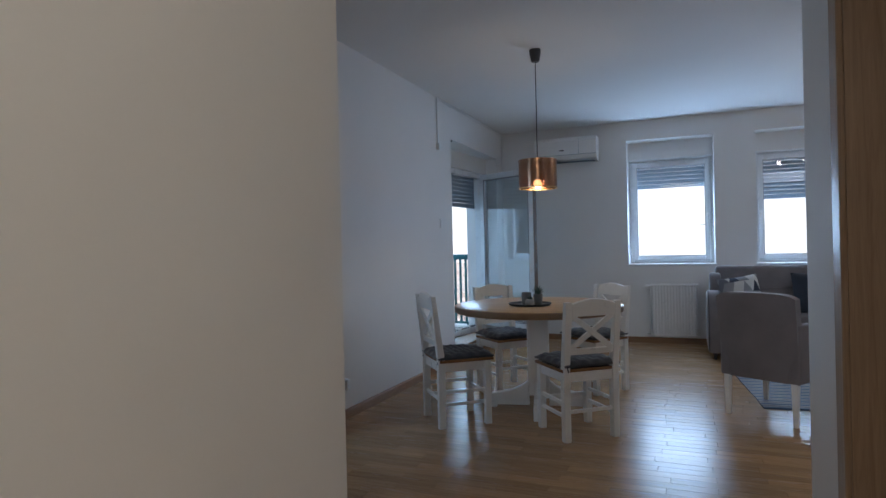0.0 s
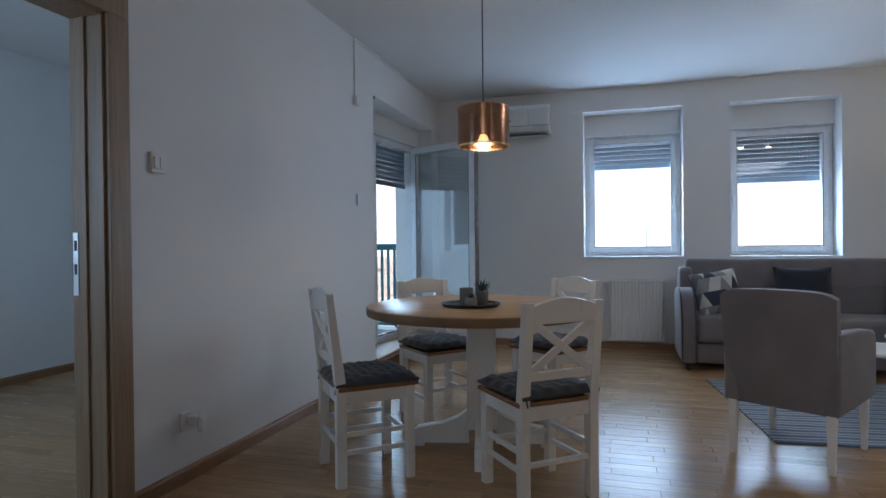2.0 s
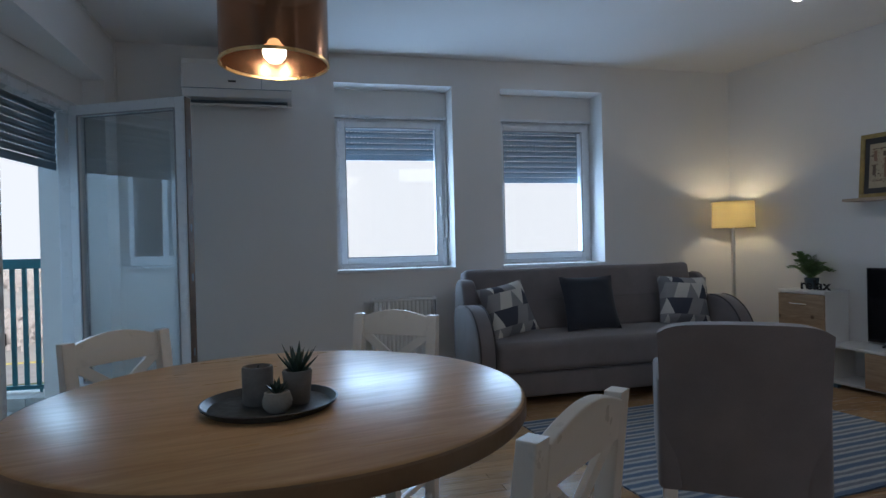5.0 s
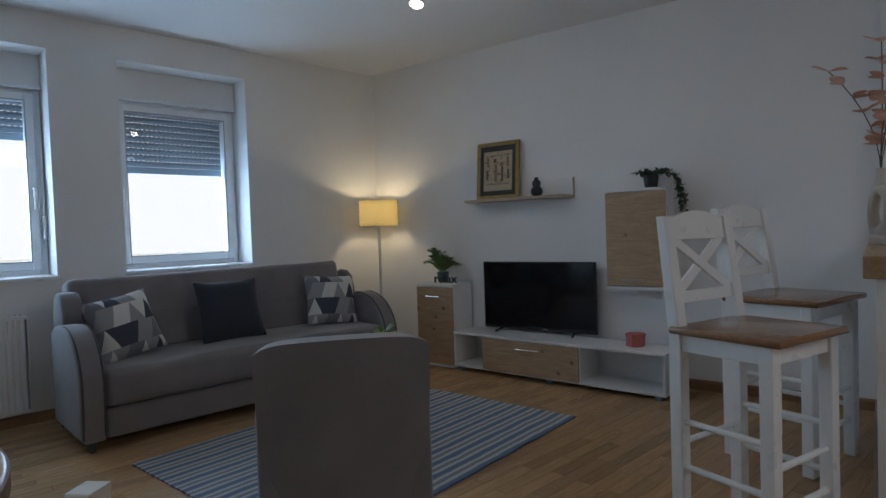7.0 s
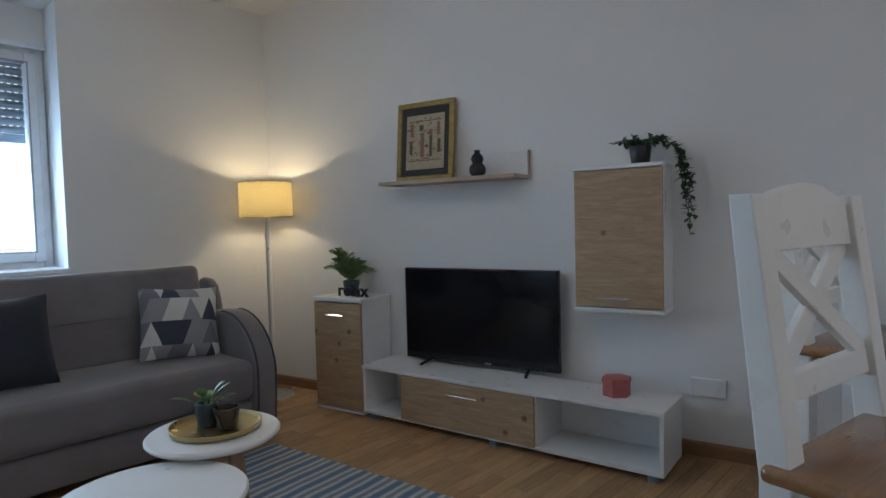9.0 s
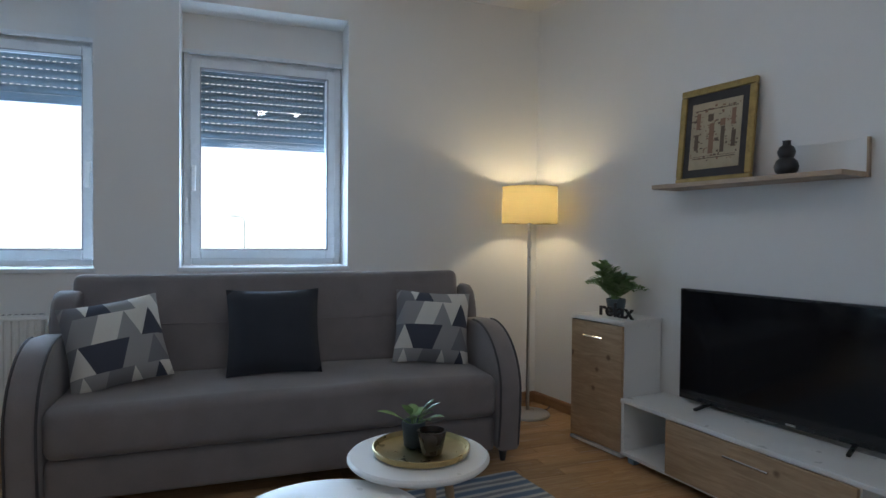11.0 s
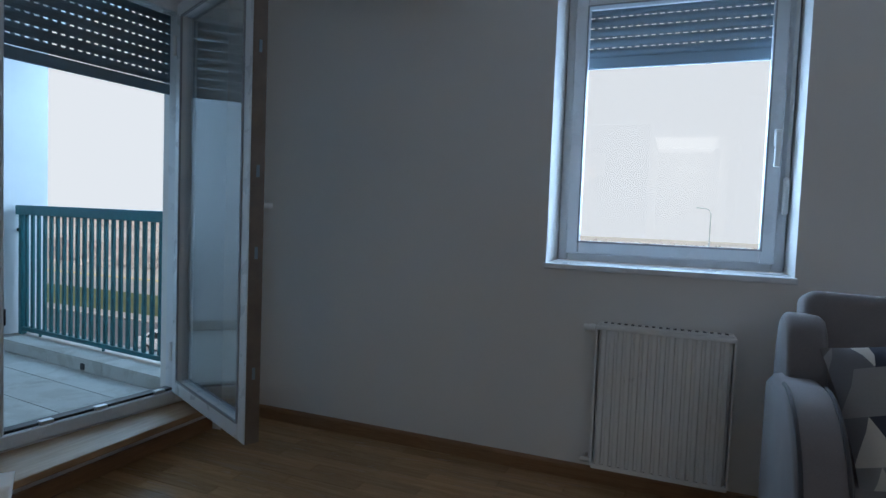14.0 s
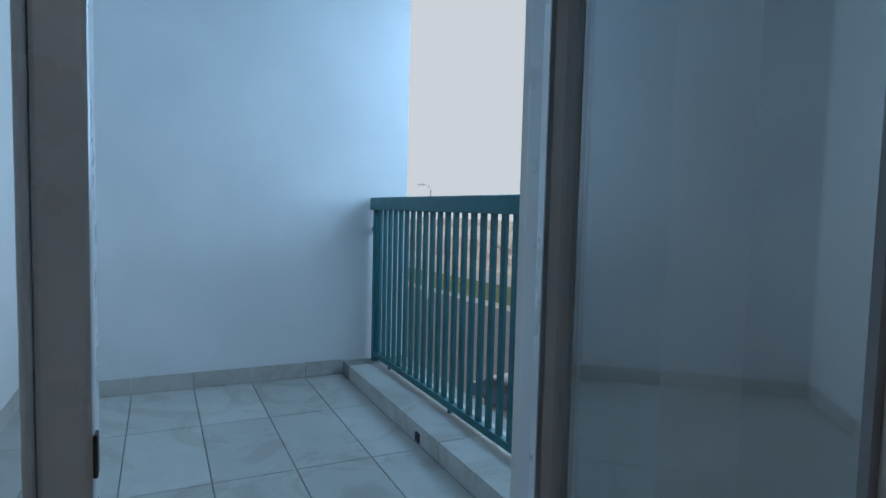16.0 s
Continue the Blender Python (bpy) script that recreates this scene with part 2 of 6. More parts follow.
def triangle_print(name):
    """Cotton printed with rows of triangles in white, greys and navy."""
    m, nt, b = nodes_of(name)
    v = coords(nt, (1, 1, 1), world_space=False)
    sx = nt.nodes.new("ShaderNodeSeparateXYZ")
    nt.links.new(v, sx.inputs[0])

    def math_node(op, a, c=None, val=None):
        n = nt.nodes.new("ShaderNodeMath")
        n.operation = op
        nt.links.new(a, n.inputs[0])
        if c is not None:
            nt.links.new(c, n.inputs[1])
        if val is not None:
            n.inputs[1].default_value = val
        return n.outputs[0]
    u, w = math_node("MULTIPLY", sx.outputs[0], val=10.5), math_node("MULTIPLY", sx.outputs[2], val=8.2)
    row = math_node("FLOOR", w)
    fv = math_node("FRACT", w)
    half = math_node("MULTIPLY", fv, val=0.5)
    ul = math_node("FLOOR", math_node("SUBTRACT", u, half))
    ur = math_node("FLOOR", math_node("ADD", u, half))
    cb = nt.nodes.new("ShaderNodeCombineXYZ")
    nt.links.new(ul, cb.inputs[0]), nt.links.new(ur, cb.inputs[1]), nt.links.new(row, cb.inputs[2])
    wn_ = nt.nodes.new("ShaderNodeTexWhiteNoise")
    nt.links.new(cb.outputs[0], wn_.inputs["Vector"])
    r = nt.nodes.new("ShaderNodeValToRGB")
    r.color_ramp.interpolation = "CONSTANT"
    for p, c in ((0.42, (0.28, 0.28, 0.285)), (0.64, (0.05, 0.055, 0.08)), (0.82, (0.17, 0.17, 0.19))):
        r.color_ramp.elements.new(p).color = (*c, 1)
    r.color_ramp.elements[0].color = (0.62, 0.60, 0.56, 1)
    r.color_ramp.elements[-1].color = (0.40, 0.39, 0.38, 1)
    nt.links.new(wn_.outputs["Value"], r.inputs[0])
    sm = ramp(nt, noise_tex(nt, coords(nt), 450, 2), [(0.3, (0.85,) * 3), (0.7, (1.0,) * 3)])
    nt.links.new(mixed(nt, r.outputs[0], sm, 0.8), b.inputs["Base Color"])
    b.inputs["Roughness"].default_value = 0.9
    return m


M = dict(
    wall=surface("wall_paint", (0.80, 0.785, 0.765), 0.75, vary=0.02, scale=1.3, fine=180, relief=0.06),
    hallwall=surface("hall_wall_paint", (0.78, 0.75, 0.69), 0.75, vary=0.02, scale=1.3, fine=180, relief=0.06),
    ceil=surface("ceiling_paint", (0.80, 0.79, 0.775), 0.85, vary=0.02, scale=1.0, fine=160, relief=0.05),
    outer=surface("render_coat", (0.74, 0.76, 0.78), 0.9, vary=0.05, scale=2.0, fine=240, relief=0.5),
    oak=wood("oak_parquet", (0.37, 0.215, 0.105), (0.59, 0.38, 0.205), (2.0, 26, 26), 0.24, 0.0, spec=0.16, per_object=True, relief=0.05, local=False),
    oakstuff=wood("oak_parquet_field", (0.37, 0.215, 0.105), (0.59, 0.38, 0.205), (2.0, 26, 26), 0.24, 0.0, spec=0.16, per_island=True, relief=0.05, local=False),
    screed=surface("dark_joint", (0.07, 0.045, 0.03), 0.9),
    base=wood("oak_skirting", (0.24, 0.12, 0.055), (0.36, 0.20, 0.095), (3, 3, 40), 0.35, local=False),
    casing=wood("walnut_brown_casing", (0.26, 0.165, 0.095), (0.38, 0.26, 0.16), (30, 30, 1.4), 0.45, 0.1, local=False),
    leafwood=wood("sliding_door_veneer", (0.31, 0.225, 0.17), (0.44, 0.32, 0.24), (24, 3, 10), 0.4, 0.1, local=False),
    knotty=wood("knotty_oak_front", (0.34, 0.22, 0.125), (0.54, 0.385, 0.24), (14, 2.2, 30), 0.5, 0.05, knots=True, local=False),
    tabletop=wood("oak_tabletop", (0.48, 0.275, 0.12), (0.66, 0.42, 0.21), (1.6, 14, 14), 0.30, 0.0, spec=0.22),
    seatwood=wood("honey_stool_seat", (0.22, 0.098, 0.036), (0.34, 0.165, 0.066), (2, 22, 22), 0.22, 0.4),
    barwood=wood("oak_bar_top", (0.33, 0.20, 0.10), (0.46, 0.30, 0.165), (1.4, 20, 20), 0.4, 0.1),
    shelfwood=wood("pale_oak_shelf", (0.38, 0.27, 0.18), (0.52, 0.39, 0.28), (20, 1.8, 20), 0.5, 0.05, local=False),
    sillwood=wood("oak_sill", (0.32, 0.19, 0.10), (0.48, 0.31, 0.18), (22, 1.6, 22), 0.4, 0.1, local=False),
    white=surface("white_lacquer", (0.80, 0.795, 0.78), 0.34, vary=0.02, scale=4, fine=90, relief=0.03),
    chairwhite=surface("white_painted_wood", (0.82, 0.80, 0.76), 0.32, vary=0.03, scale=5, fine=70, relief=0.05),
    pvc=surface("white_pvc", (0.78, 0.80, 0.82), 0.3, vary=0.015, scale=3, fine=60, relief=0.0),
    # black for holes and slots, whose inner shade is put into the colour
    gasket=surface("hole_shade_black", (0.03, 0.03, 0.035), 0.6),
    greyseal=surface("grey_glazing_seal", (0.34, 0.35, 0.37), 0.6),
    # table edge brown, darkened to hold the shade of the side
    edgeband=surface("shaded_edge_band", (0.25, 0.15, 0.08), 0.4, vary=0.14, scale=9),
    # lock rail brown, with the backlit edge's shade put into the colour
    lockrail=surface("shaded_lock_rail", (0.16, 0.115, 0.085), 0.5, vary=0.2, scale=12),
    shutter=surface("grey_shutter_slat", (0.20, 0.27, 0.325), 0.5, vary=0.05, scale=8),
    steel=surface("brushed_steel", (0.62, 0.62, 0.61), 0.34, 1.0, vary=0.03, scale=5, relief=0.0),
    chrome=surface("chrome", (0.8, 0.8, 0.8), 0.12, 1.0, vary=0.02),
    copper=surface("copper_rim", (0.46, 0.25, 0.14), 0.24, 1.0, vary=0.10, scale=14, fine=300, relief=0.04),
    coppershade=copper_film("copper_film_shade"),
    gold=surface("gold_lining", (0.85, 0.62, 0.30), 0.28, 1.0, vary=0.04),
    brass=surface("brass_tray", (0.50, 0.40, 0.20), 0.32, 1.0, vary=0.10, scale=10),
    darkplastic=surface("dark_plastic", (0.045, 0.04, 0.04), 0.45),
    tvblack=surface("tv_bezel", (0.012, 0.012, 0.013), 0.3),
    screen=surface("tv_screen", (0.008, 0.008, 0.010), 0.10, vary=0.0, relief=0.0),
    greyfabric=fabric("grey_brown_upholstery", (0.205, 0.183, 0.185)),
    piping=fabric("dark_piping", (0.06, 0.055, 0.06)),
    seatpad=fabric("charcoal_seat_pad", (0.06, 0.063, 0.07), sheen=0.35),
    navy=fabric("navy_cushion_cloth", (0.020, 0.024, 0.036), sheen=0.25),
    print=triangle_print("triangle_printed_cotton"),
    rug=striped_rug("striped_woven_rug"),
    tassel=fabric("rug_fringe", (0.55, 0.53, 0.48)),
    tray=surface("slate_grey_tray", (0.06, 0.062, 0.062), 0.42, 0.4, vary=0.12, scale=18),
    concrete=surface("concrete_pot", (0.20, 0.185, 0.17), 0.85, vary=0.12, scale=30, fine=160, relief=0.4),
    palepot=surface("pale_ribbed_pot", (0.34, 0.31, 0.27), 0.8, vary=0.1, scale=40, fine=160, relief=0.3),
    soil=surface("potting_soil", (0.04, 0.03, 0.02), 0.95, vary=0.3, scale=60, relief=0.6),
    leaf=surface("green_leaf", (0.15, 0.26, 0.09), 0.45, vary=0.35, scale=25),
    darkleaf=surface("dark_green_leaf", (0.035, 0.075, 0.035), 0.5, vary=0.35, scale=25),
    succulent=surface("succulent_leaf", (0.03, 0.06, 0.045), 0.4, vary=0.3, scale=40),
    tealpot=surface("blue_grey_pot", (0.05, 0.075, 0.09), 0.35, vary=0.1),
    brownpot=surface("brown_glazed_pot", (0.045, 0.03, 0.022), 0.25, vary=0.2, coat=0.4),
    blackpot=surface("black_ceramic", (0.015, 0.015, 0.018), 0.35),
    vase=surface("sand_ceramic_vase", (0.52, 0.47, 0.40), 0.8, vary=0.06, scale=30, fine=200, relief=0.3),
    coral=surface("coral_dried_leaf", (0.80, 0.48, 0.36), 0.6, vary=0.2, scale=20),
    twig=surface("brown_twig", (0.10, 0.06, 0.04), 0.8),
    pink=surface("pink_gift_box", (0.50, 0.13, 0.12), 0.5, vary=0.1, scale=30),
    goldframe=surface("antique_gold_frame", (0.36, 0.25, 0.09), 0.42, 0.6, vary=0.2, scale=30, relief=0.2),
    mat=surface("dark_mount_board", (0.055, 0.05, 0.05), 0.9),
    papyrus=surface("papyrus_sheet", (0.46, 0.38, 0.26), 0.9, vary=0.12, scale=14, fine=200, relief=0.2),
    ink=surface("brown_ink", (0.14, 0.10, 0.07), 0.9),
    inkred=surface("faded_red_ink", (0.26, 0.15, 0.10), 0.9),
    teal=surface("teal_painted_steel", (0.018, 0.13, 0.15), 0.42, vary=0.08, scale=10),
    tile=stained_tile("grey_floor_tile"),
    grout=surface("tile_grout", (0.29, 0.285, 0.27), 0.9),
    glass=pane_glass("window_glass"),
    doubleglass=pane_glass("coated_double_glazing", (0.88, 0.93, 0.95), 0.17),
    tableleg=wood("beech_leg", (0.35, 0.22, 0.12), (0.48, 0.32, 0.19), (20, 20, 2), 0.45, 0.1),
    bulb=glowing("bulb", (1.0, 0.82, 0.55), 14.0),
    spotbulb=glowing("spot_bulb", (1.0, 0.88, 0.70), 8.0),
    shade=shade_cloth("cream_lamp_shade", (0.60, 0.52, 0.33), (0.34, 0.275, 0.13)),
    grass=surface("grass", (0.10, 0.13, 0.05), 0.95, vary=0.3, scale=0.2, fine=8, relief=0.0),
    # dry field, paler than grass: outdoor glare is put into the base colour
    field=surface("dry_field", (0.55, 0.52, 0.46), 0.95, vary=0.2, scale=0.05, fine=2, relief=0.0),
    asphalt=surface("asphalt", (0.13, 0.135, 0.145), 0.85, vary=0.15, scale=0.6, fine=30, relief=0.0),
    concrete_out=surface("pavement_concrete", (0.38, 0.37, 0.35), 0.9, vary=0.12, scale=0.7, fine=20, relief=0.0),
    yellow=surface("road_paint", (0.62, 0.52, 0.16), 0.8),
    carpaint=surface("dark_blue_car_paint", (0.03, 0.05, 0.09), 0.2, 0.3, vary=0.03, coat=0.8),
    carwhite=surface("silver_car_paint", (0.48, 0.52, 0.56), 0.25, 0.4, vary=0.03, coat=0.8),
    carglass=surface("car_glass", (0.02, 0.025, 0.03), 0.08, relief=0.0),
    rubber=surface("tyre_rubber", (0.02, 0.02, 0.02), 0.8),
    # brown brush, lightened so its colour carries the bright haze
    brush=surface("bare_autumn_brush", (0.54, 0.49, 0.45), 0.95, vary=0.08, scale=0.6, fine=6, relief=0.0),
    trunk=surface("tree_bark", (0.10, 0.075, 0.055), 0.95, vary=0.2),
    pole=surface("galvanised_pole", (0.40, 0.46, 0.48), 0.5, 0.3),
    cord=surface("black_cord", (0.015, 0.015, 0.015), 0.6),
)

# ---- mesh helpers ----


def make(name, bm, material, smooth=False):
    me = bpy.data.meshes.new(name)
    bmesh.ops.recalc_face_normals(bm, faces=bm.faces[:])
    bm.to_mesh(me)
    bm.free()
    for p in me.polygons:
        p.use_smooth = smooth
    for mm in material if isinstance(material, (list, tuple)) else (material,):
        me.materials.append(mm)
    if smooth:
        me.set_sharp_from_angle(angle=radians(38))
    return new(name, me)


def part(name, bm, material, parent, label="", smooth=False):
    ob = make(name, bm, material, smooth)
    ob.parent = parent
    if label:
        tagged(ob, label)
    return ob


def thing(name, label, category, m=None, group="", kind=""):
    ob = new(name)
    ob.empty_display_size = 0.1
    if m is not None:
        ob.matrix_world = m
    return tagged(ob, label, category, group, kind)


def add_box(bm, a, b, bevel=0.0, m=None, seg=2):
    mid = [(p + q) / 2 for p, q in zip(a, b)]
    size = [abs(q - p) for p, q in zip(a, b)]
    mt = Matrix.Translation(mid) @ Matrix.Diagonal((*size, 1))
    r = bmesh.ops.create_cube(bm, size=1.0, matrix=mt)
    vs = r["verts"]
    if bevel:
        es = list({e for v in vs for e in v.link_edges})
        out = bmesh.ops.bevel(bm, geom=es, offset=bevel, segments=seg, affect="EDGES", profile=0.5)
        vs = list({v for f in out["faces"] for v in f.verts} | {v for v in vs if v.is_valid})
    if m is not None:
        bmesh.ops.transform(bm, matrix=m, verts=vs)
    return vs


def box(a, b, bevel=0.0, m=None, seg=2):
    bm = bmesh.new()
    add_box(bm, a, b, bevel, m, seg)
    return bm


def add_lathe(bm, profile, seg=32, centre=(0, 0, 0), m=None):
    """Turns (radius, height) pairs round the z axis."""
    rings, made = [], []
    for r, z in profile:
        if r < 1e-5:
            ring = [bm.verts.new((centre[0], centre[1], centre[2] + z))]
        else:
            ring = [bm.verts.new((centre[0] + r * math.cos(2 * math.pi * k / seg), centre[1] + r * math.sin(2 * math.pi * k / seg), centre[2] + z)) for k in range(seg)]
        rings.append(ring)
        made += ring
    for p, q in zip(rings, rings[1:]):
        for k in range(seg):
            j = (k + 1) % seg
            if len(p) == 1 and len(q) == 1:
                continue
            if len(p) == 1:
                bm.faces.new((p[0], q[k], q[j]))
            elif len(q) == 1:
                bm.faces.new((p[k], p[j], q[0]))
            else:
                bm.faces.new((p[k], p[j], q[j], q[k]))
    if m is not None:
        bmesh.ops.transform(bm, matrix=m, verts=made)
    return made


def lathe(profile, seg=32, centre=(0, 0, 0), m=None):
    bm = bmesh.new()
    add_lathe(bm, profile, seg, centre, m)
    return bm


def add_rod(bm, p, q, r0, r1=None, seg=10):
    p, q = Vector(p), Vector(q)
    r1 = r0 if r1 is None else r1
    d = q - p
    m = Matrix.Translation(p) @ d.to_track_quat("Z", "Y").to_matrix().to_4x4()
    add_lathe(bm, [(0, 0), (r0, 0), (r1, d.length), (0, d.length)], seg, m=m)


def rod(p, q, r0, r1=None, seg=10):
    bm = bmesh.new()
    add_rod(bm, p, q, r0, r1, seg)
    return bm


def add_tube(bm, pts, r, seg=8):
    """One continuous round tube swept along the points."""
    pts = [Vector(p) for p in pts]
    rings, side = [], None
    for k, p in enumerate(pts):
        d = (pts[min(k + 1, len(pts) - 1)] - pts[max(k - 1, 0)]).normalized()
        if side is None:
            side = d.orthogonal().normalized()
        side = (side - d * side.dot(d)).normalized()
        up = d.cross(side)
        rings.append([bm.verts.new(p + side * (r * math.cos(2 * math.pi * j / seg)) + up * (r * math.sin(2 * math.pi * j / seg))) for j in range(seg)])
    for p, q in zip(rings, rings[1:]):
        for j in range(seg):
            i = (j + 1) % seg
            bm.faces.new((p[j], p[i], q[i], q[j]))
    bm.faces.new(rings[0])
    bm.faces.new(rings[-1])


def tube(pts, r, seg=8):
    bm = bmesh.new()
    add_tube(bm, pts, r, seg)
    return bm


def add_beam(bm, p, q, w, t, bevel=0.004, up=(0, 0, 1)):
    """A bar of width w and thickness t from p to q; w lies across both the bar and 'up'."""
    p, q = Vector(p), Vector(q)
    d = (q - p)
    z = d.normalized()
    x = z.cross(Vector(up)).normalized()
    y = z.cross(x)
    m = Matrix((x, y, z)).transposed().to_4x4()
    m.translation = (p + q) / 2
    add_box(bm, (-w / 2, -t / 2, -d.length / 2), (w / 2, t / 2, d.length / 2), bevel, m)


def beam(p, q, w, t, bevel=0.004, up=(0, 0, 1)):
    bm = bmesh.new()
    add_beam(bm, p, q, w, t, bevel, up)
    return bm


def add_slab(bm, outline, lo, hi, axis="z", bevel=0.0):
    """Extrudes a flat outline of (u, v) between lo and hi along an axis."""
    place = {"z": lambda u, v, w: (u, v, w), "x": lambda u, v, w: (w, u, v), "y": lambda u, v, w: (u, w, v)}[axis]
    f = bm.faces.new([bm.verts.new(place(u, v, lo)) for u, v in outline])
    r = bmesh.ops.extrude_face_region(bm, geom=[f])
    vs = [g for g in r["geom"] if isinstance(g, bmesh.types.BMVert)]
    d = Vector(place(0, 0, hi)) - Vector(place(0, 0, lo))
    bmesh.ops.translate(bm, vec=d, verts=vs)
    if bevel:
        top = [e for v in vs for e in v.link_edges if all(w in vs for w in e.verts)]
        bot = list(f.edges)
        bmesh.ops.bevel(bm, geom=list(set(top + bot)), offset=bevel, segments=3, affect="EDGES", profile=0.5)


def slab(outline, lo, hi, axis="z", bevel=0.0):
    bm = bmesh.new()
    add_slab(bm, outline, lo, hi, axis, bevel)
    return bm


def cushion(w, h, d, puff=0.5, sag=0.06, n=14):
    """A stuffed square cushion standing in the xz plane."""
    bm = bmesh.new()
    grids = []
    for side in (-1, 1):
        grid = []
        for i in range(n + 1):
            line = []
            for j in range(n + 1):
                u, v = i / n * 2 - 1, j / n * 2 - 1
                bulge = (max(0.0, (1 - abs(u) ** 2.6) * (1 - abs(v) ** 2.6))) ** puff
                pinch = 1 - sag * (1 - abs(v) ** 2), 1 - sag * (1 - abs(u) ** 2)
                wob = 0.006 * noise.noise((u * 2.1 + side, v * 2.3, w * 9))
                line.append(bm.verts.new((u * w / 2 * pinch[0], side * (d / 2 * bulge + 0.002 + wob * bulge), v * h / 2 * pinch[1])))
            grid.append(line)
        grids.append(grid)
        for i in range(n):
            for j in range(n):
                bm.faces.new((grid[i][j], grid[i + 1][j], grid[i + 1][j + 1], grid[i][j + 1]))
    bmesh.ops.remove_doubles(bm, verts=bm.verts[:], dist=0.0045)
    return bm


def setting(name, bm, material, label, category="structure", smooth=False, m=None):
    ob = make(name, bm, material, smooth)
    if m is not None:
        ob.matrix_world = m
    return tagged(ob, label, category, kind="structure")


def wall_with_holes(bm, lo, hi, holes, axis, t0, t1):
    """A wall from lo to hi (u, z) with holes (u0, u1, z0, z1), thick from t0 to t1 along the other axis."""
    us = sorted({lo[0], hi[0], *(h[0] for h in holes), *(h[1] for h in holes)})
    zs = sorted({lo[1], hi[1], *(h[2] for h in holes), *(h[3] for h in holes)})
    def solid(i, j):
        if not (0 <= i < len(us) - 1 and 0 <= j < len(zs) - 1):
            return False
        cu, cz = (us[i] + us[i + 1]) / 2, (zs[j] + zs[j + 1]) / 2
        return not any(h[0] < cu < h[1] and h[2] < cz < h[3] for h in holes)
    verts = {}
    def vert(u, z, t):
        k = (u, z, t)
        if k not in verts:
            verts[k] = bm.verts.new((u, t, z) if axis == "x" else (t, u, z))
        return verts[k]
    for i in range(len(us) - 1):
        for j in range(len(zs) - 1):
            if not solid(i, j):
                continue
            a, b, c, d = us[i], us[i + 1], zs[j], zs[j + 1]
            for t in (t0, t1):
                bm.faces.new([vert(a, c, t), vert(b, c, t), vert(b, d, t), vert(a, d, t)])
            for di, dj, p, q in ((-1, 0, (a, c), (a, d)), (1, 0, (b, c), (b, d)), (0, -1, (a, c), (b, c)), (0, 1, (a, d), (b, d))):
                if not solid(i + di, j + dj):
                    bm.faces.new([vert(*p, t0), vert(*q, t0), vert(*q, t1), vert(*p, t1)])


# ---- large structure ----
W1, W2 = (-0.363, 0.562), (0.968, 1.877)           # window recesses
WZ0, WZ1, BOXZ = 0.885, 2.34, 2.125
bm = bmesh.new()
wall_with_holes(bm, (LX, 0), (RX + 0.3, CZ + 0.25), [(*W1, WZ0, WZ1), (*W2, WZ0, WZ1)], "x", WY, WY + 0.42)
setting("wall_north", bm, M["wall"], "white painted outer wall with two deep window recesses", "wall")
bm = bmesh.new()
DY0, DY1 = 5.39, 6.82                            # balcony door set before it is turned
RY0, RY1 = 5.44, 6.94                            # its recess in the wall
wall_with_holes(bm, (0.98, 0), (5.25, CZ + 0.25), [(2.085, 2.91, 0, 1.94)], "y", LX - 0.15, LX)
wall_with_holes(bm, (5.25, 0), (WY + 0.42, CZ + 0.25), [(RY0, RY1, 0.0, 2.22)], "y", LX - 0.40, LX)
setting("wall_west", bm, M["wall"], "white painted wall with a doorway and a balcony door opening", "wall")
bm = bmesh.new()
add_box(bm, (RX, -2.6, 0), (RX + 0.3, WY + 0.45, CZ + 0.25))
setting("wall_east", bm, M["wall"], "white painted wall behind the media unit", "wall", m=EAST)
setting("wall_pilaster", box((RX - 0.09, 3.08, 0), (RX + 0.001, 3.40, CZ)), M["wall"], "white painted pilaster at the end of the breakfast bar", "wall", m=EAST)
# hall walls
HC = (-0.341, 0.982)                                # free corner of the hall wall
setting("wall_hall_west", box((-2.15, -2.0, 0), (HC[0], HC[1], CZ + 0.25)), M["hallwall"], "beige painted hall wall ending in a corner", "wall")
bm = bmesh.new()
wall_with_holes(bm, (-2.0, 0), (2.725, CZ + 0.25), [(0.95, 2.08, 0, 2.05)], "y", 0.735, 0.97)
setting("wall_hall_east", bm, M["wall"], "white painted partition with the sliding door opening", "wall")
setting("wall_south", box((-2.15, -2.3, 0), (RX + 2.0, -2.0, CZ + 0.25)), M["hallwall"], "plain painted wall closing the hall and kitchen", "wall")
setting("ceiling", box((-2.15, -2.3, CZ), (RX + 2.0, WY + 0.2, CZ + 0.22)), M["ceil"], "white painted plaster ceiling", "ceiling")
# bedroom behind the doorway
bm = bmesh.new()
wall_with_holes(bm, (-5.1, 0), (LX - 0.28, 2.80), [(-3.75, -2.55, 0.95, 2.2)], "x", 5.42, 5.66)
setting("wall_bedroom_north", bm, M["wall"], "white painted bedroom wall with a window to the balcony", "wall", m=BALC)
setting("wall_bedroom_west", box((-4.80, 0.9, 0), (-4.50, 5.75, 2.80)), M["wall"], "white painted bedroom wall", "wall")
setting("wall_bedroom_south", box((-4.80, 0.7, 0), (-2.15, 0.98, 2.80)), M["wall"], "white painted bedroom wall", "wall")
setting("ceiling_bedroom", box((-4.80, 0.7, CZ), (LX - 0.15, 5.70, CZ + 0.2)), M["ceil"], "white painted bedroom ceiling", "ceiling")

